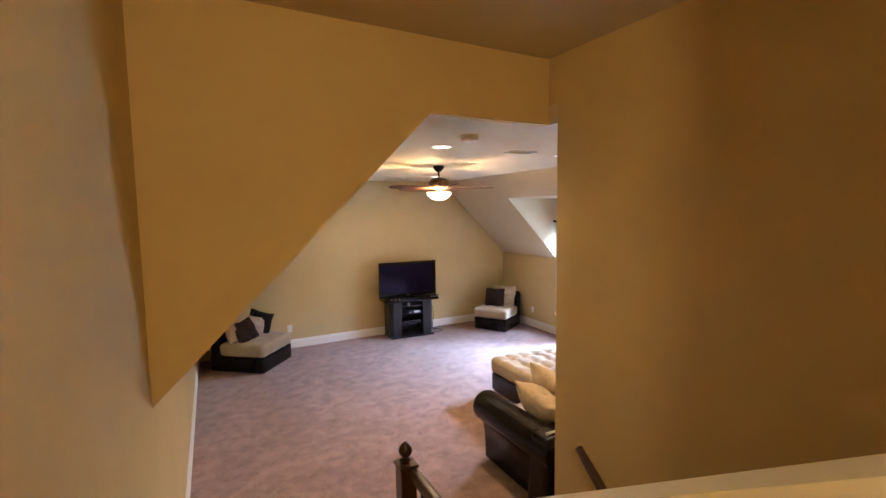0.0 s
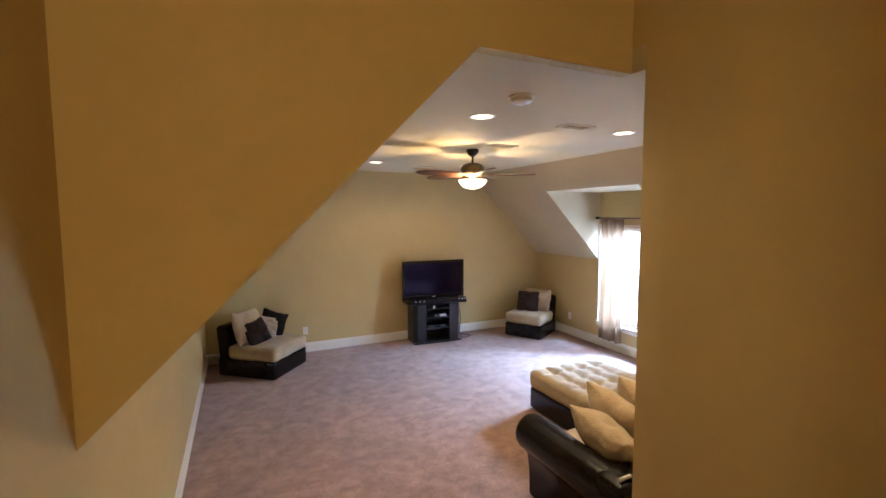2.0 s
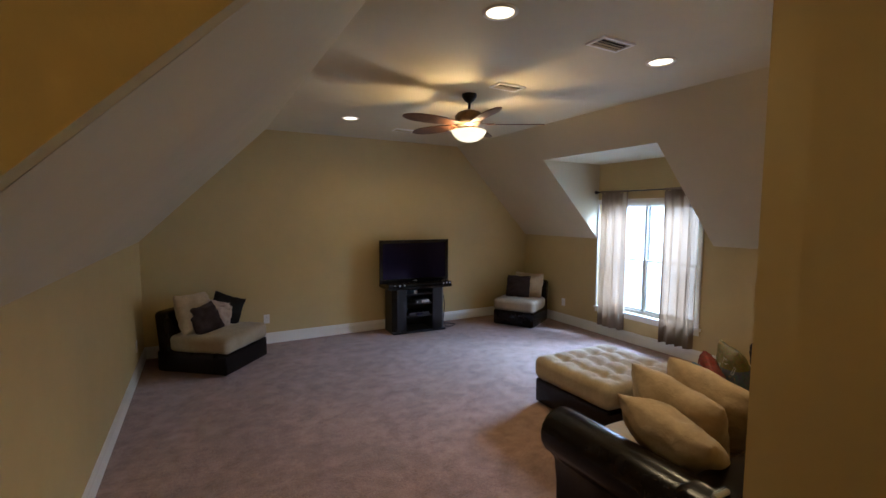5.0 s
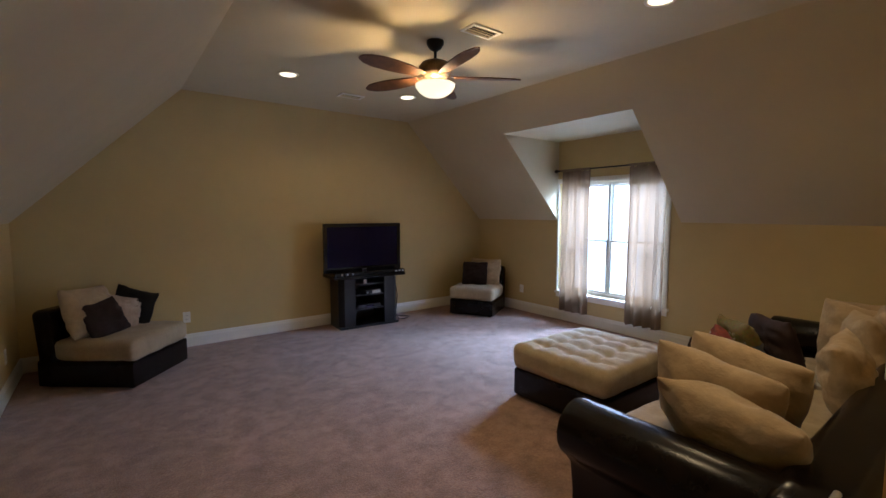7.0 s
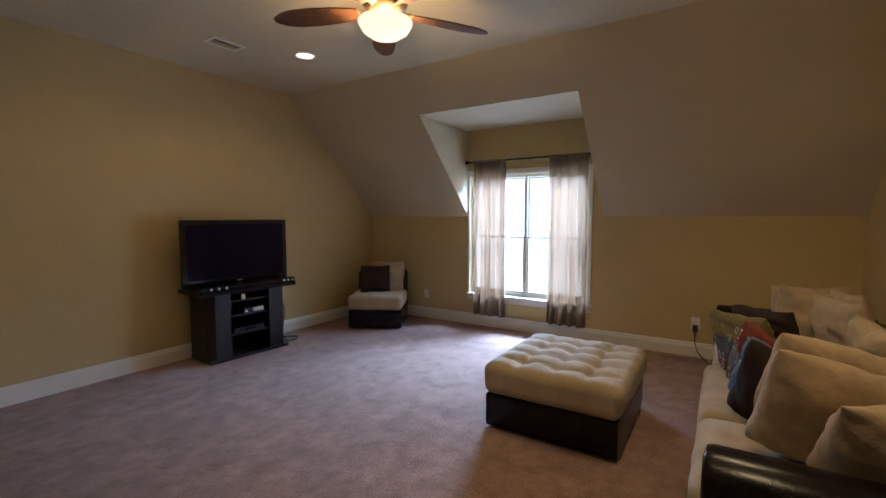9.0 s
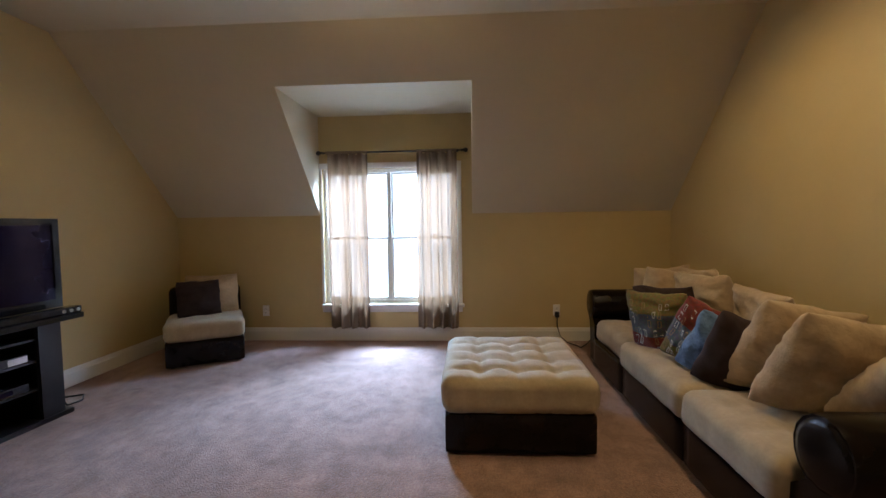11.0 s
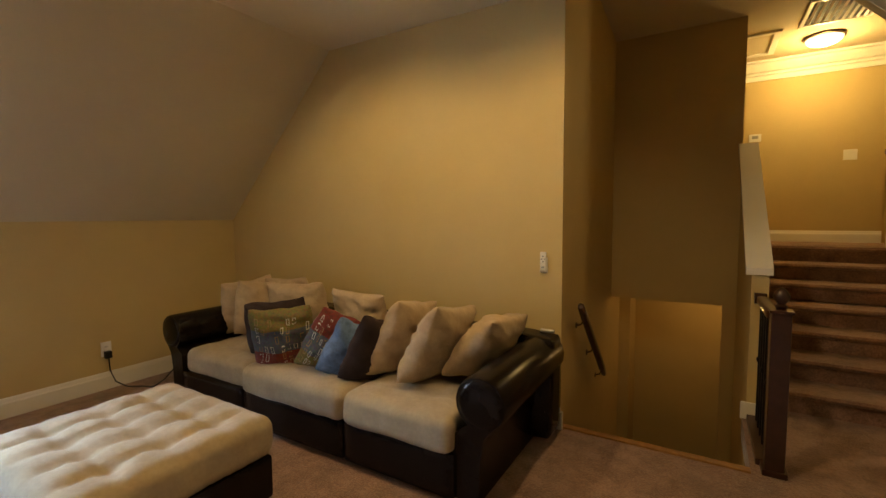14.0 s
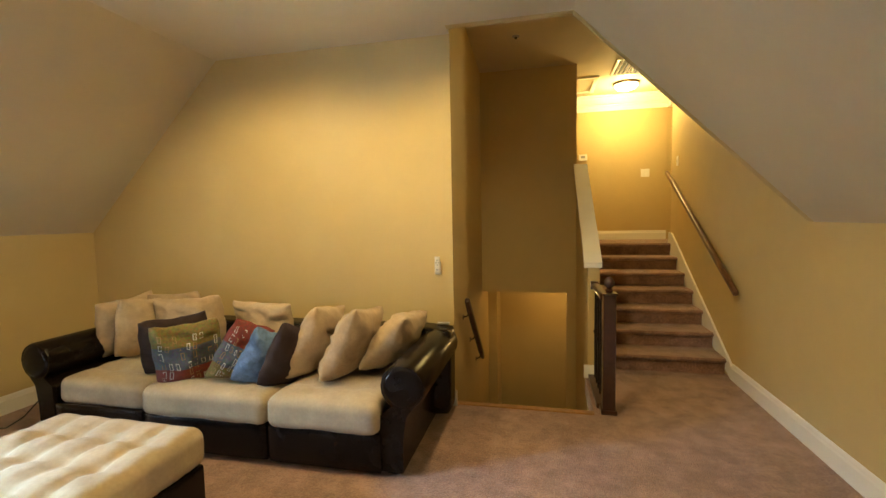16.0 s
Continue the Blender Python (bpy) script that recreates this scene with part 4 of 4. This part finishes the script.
part("cable", tube_bm([(-0.03, 0, -0.04), (-0.04, 0.0, -0.14), (-0.05, -0.03, -0.24), (-0.10, -0.09, -0.292), (-0.20, -0.16, -0.294), (-0.33, -0.17, -0.28), (-0.46, -0.20, -0.20), (-0.54, -0.24, -0.10)], 0.005, 8), CABLE, plug, smooth=60)
rc = thing("fan_remote", pose(3.005, YS, 1.07), "white fan remote in a wall holder", "remote control")
part("holder", box_bm(-0.024, 0.024, 0, 0.014, -0.066, 0.030, bevel=0.004), PLASTIC, rc)
part("handset", box_bm(-0.020, 0.020, 0.0142, 0.026, -0.055, 0.068, bevel=0.005), PLASTIC, rc)
for dx, dz in ((0, 0.040), (-0.010, 0.022), (0.010, 0.022), (0, 0.006)):
    part("button", lathe_bm([(0.0055, 0), (0.005, 0.002), (0, 0.0025)], 12, m=pose(dx, 0.026, dz, -90, 0, 0)), GREYBTN, rc)
part("label_strip", box_bm(-0.010, 0.010, 0.0261, 0.0266, -0.036, -0.024), GREYBTN, rc)


# ---- stair rails ----
def wall_rail(x, side, ya, za, yb, zb, wood, label):
    ob = thing("wall_handrail", pose(x, ya, za), label, "handrail")
    d = Vector((0, yb - ya, zb - za))
    ang = math.degrees(math.atan2(zb - za, yb - ya))
    bm = round_box_bm(0.048, d.length, 0.056, 0.02, 6, lambda p, n: Vector((p.x, p.y + d.length / 2, p.z - 0.028)))
    bm.transform(pose(0, 0, 0, ang, 0, 0))
    part("rail", bm, wood, ob, smooth=50)
    for f in (0.12, 0.5, 0.88):
        p = d * f
        part("bracket", tube_bm([(0, p.y, p.z - 0.03), (side * 0.02, p.y, p.z - 0.065), (side * 0.052, p.y, p.z - 0.075)], 0.006, 8), BRONZE, ob, smooth=60)
        part("rosette", lathe_bm([(0.0, 0.0), (0.022, 0.0), (0.020, 0.006), (0.0, 0.007)], 14, m=pose(side * 0.053, p.y, p.z - 0.075, 0, -90 * side, 0)), BRONZE, ob)
    return ob


wall_rail(XW + 0.055, -1, 0.80, 1.945, 2.94, 0.765, RAILWOOD, "varnished brown wooden handrail on wall brackets")
wall_rail(XR - 0.055, 1, 3.44, 0.76, 2.58, 0.02, DARKWOOD, "dark wooden handrail of the lower flight")

nw = thing("newel_railing", pose(1.78, 3.62, 0), "dark wooden newel with rail and black iron balusters", "railing")
part("newel_base", box_bm(-0.055, 0.055, -0.055, 0.055, 0, 0.03, bevel=0.005), DARKWOOD, nw)
part("newel_post", box_bm(-0.043, 0.043, -0.043, 0.043, 0.03, 0.86, bevel=0.006), DARKWOOD, nw)
part("newel_cap", box_bm(-0.052, 0.052, -0.052, 0.052, 0.86, 0.875, bevel=0.004), DARKWOOD, nw)
part("finial", lathe_bm([(0.022, 0.875), (0.022, 0.885), (0.030, 0.892), (0.016, 0.905), (0.034, 0.928), (0.038, 0.945), (0.030, 0.965), (0.012, 0.985), (0.0, 0.992)], 20), DARKWOOD, nw, "turned acorn finial", smooth=50)
part("hand_rail", round_box_bm(0.062, 0.60, 0.055, 0.02, 8, lambda p, n: Vector((p.x + 0.025, p.y - 0.34, p.z + 0.80 + 0.02 * p.y))), DARKWOOD, nw, smooth=50)
part("rail_end", lathe_bm([(0.0, -0.034), (0.034, -0.032), (0.036, 0.032), (0.0, 0.034)], 20, m=pose(0.03, -0.645, 0.825, 0, 90, 0)), DARKWOOD, nw, smooth=50)
part("shoe_rail", box_bm(-0.015, 0.075, -0.685, -0.05, 0.0, 0.035, bevel=0.006), DARKWOOD, nw)
for k in range(5):
    y = -0.14 - k * 0.115
    bl = part("baluster", box_bm(0.022, 0.034, y - 0.006, y + 0.006, 0.035, 0.80), IRON, nw)
    if k % 2 == 0:
        part("knuckle", lathe_bm([(0.0, 0.0), (0.012, 0.004), (0.015, 0.018), (0.012, 0.032), (0.0, 0.036)], 12, m=pose(0.028, y, 0.42)), IRON, bl, smooth=50)
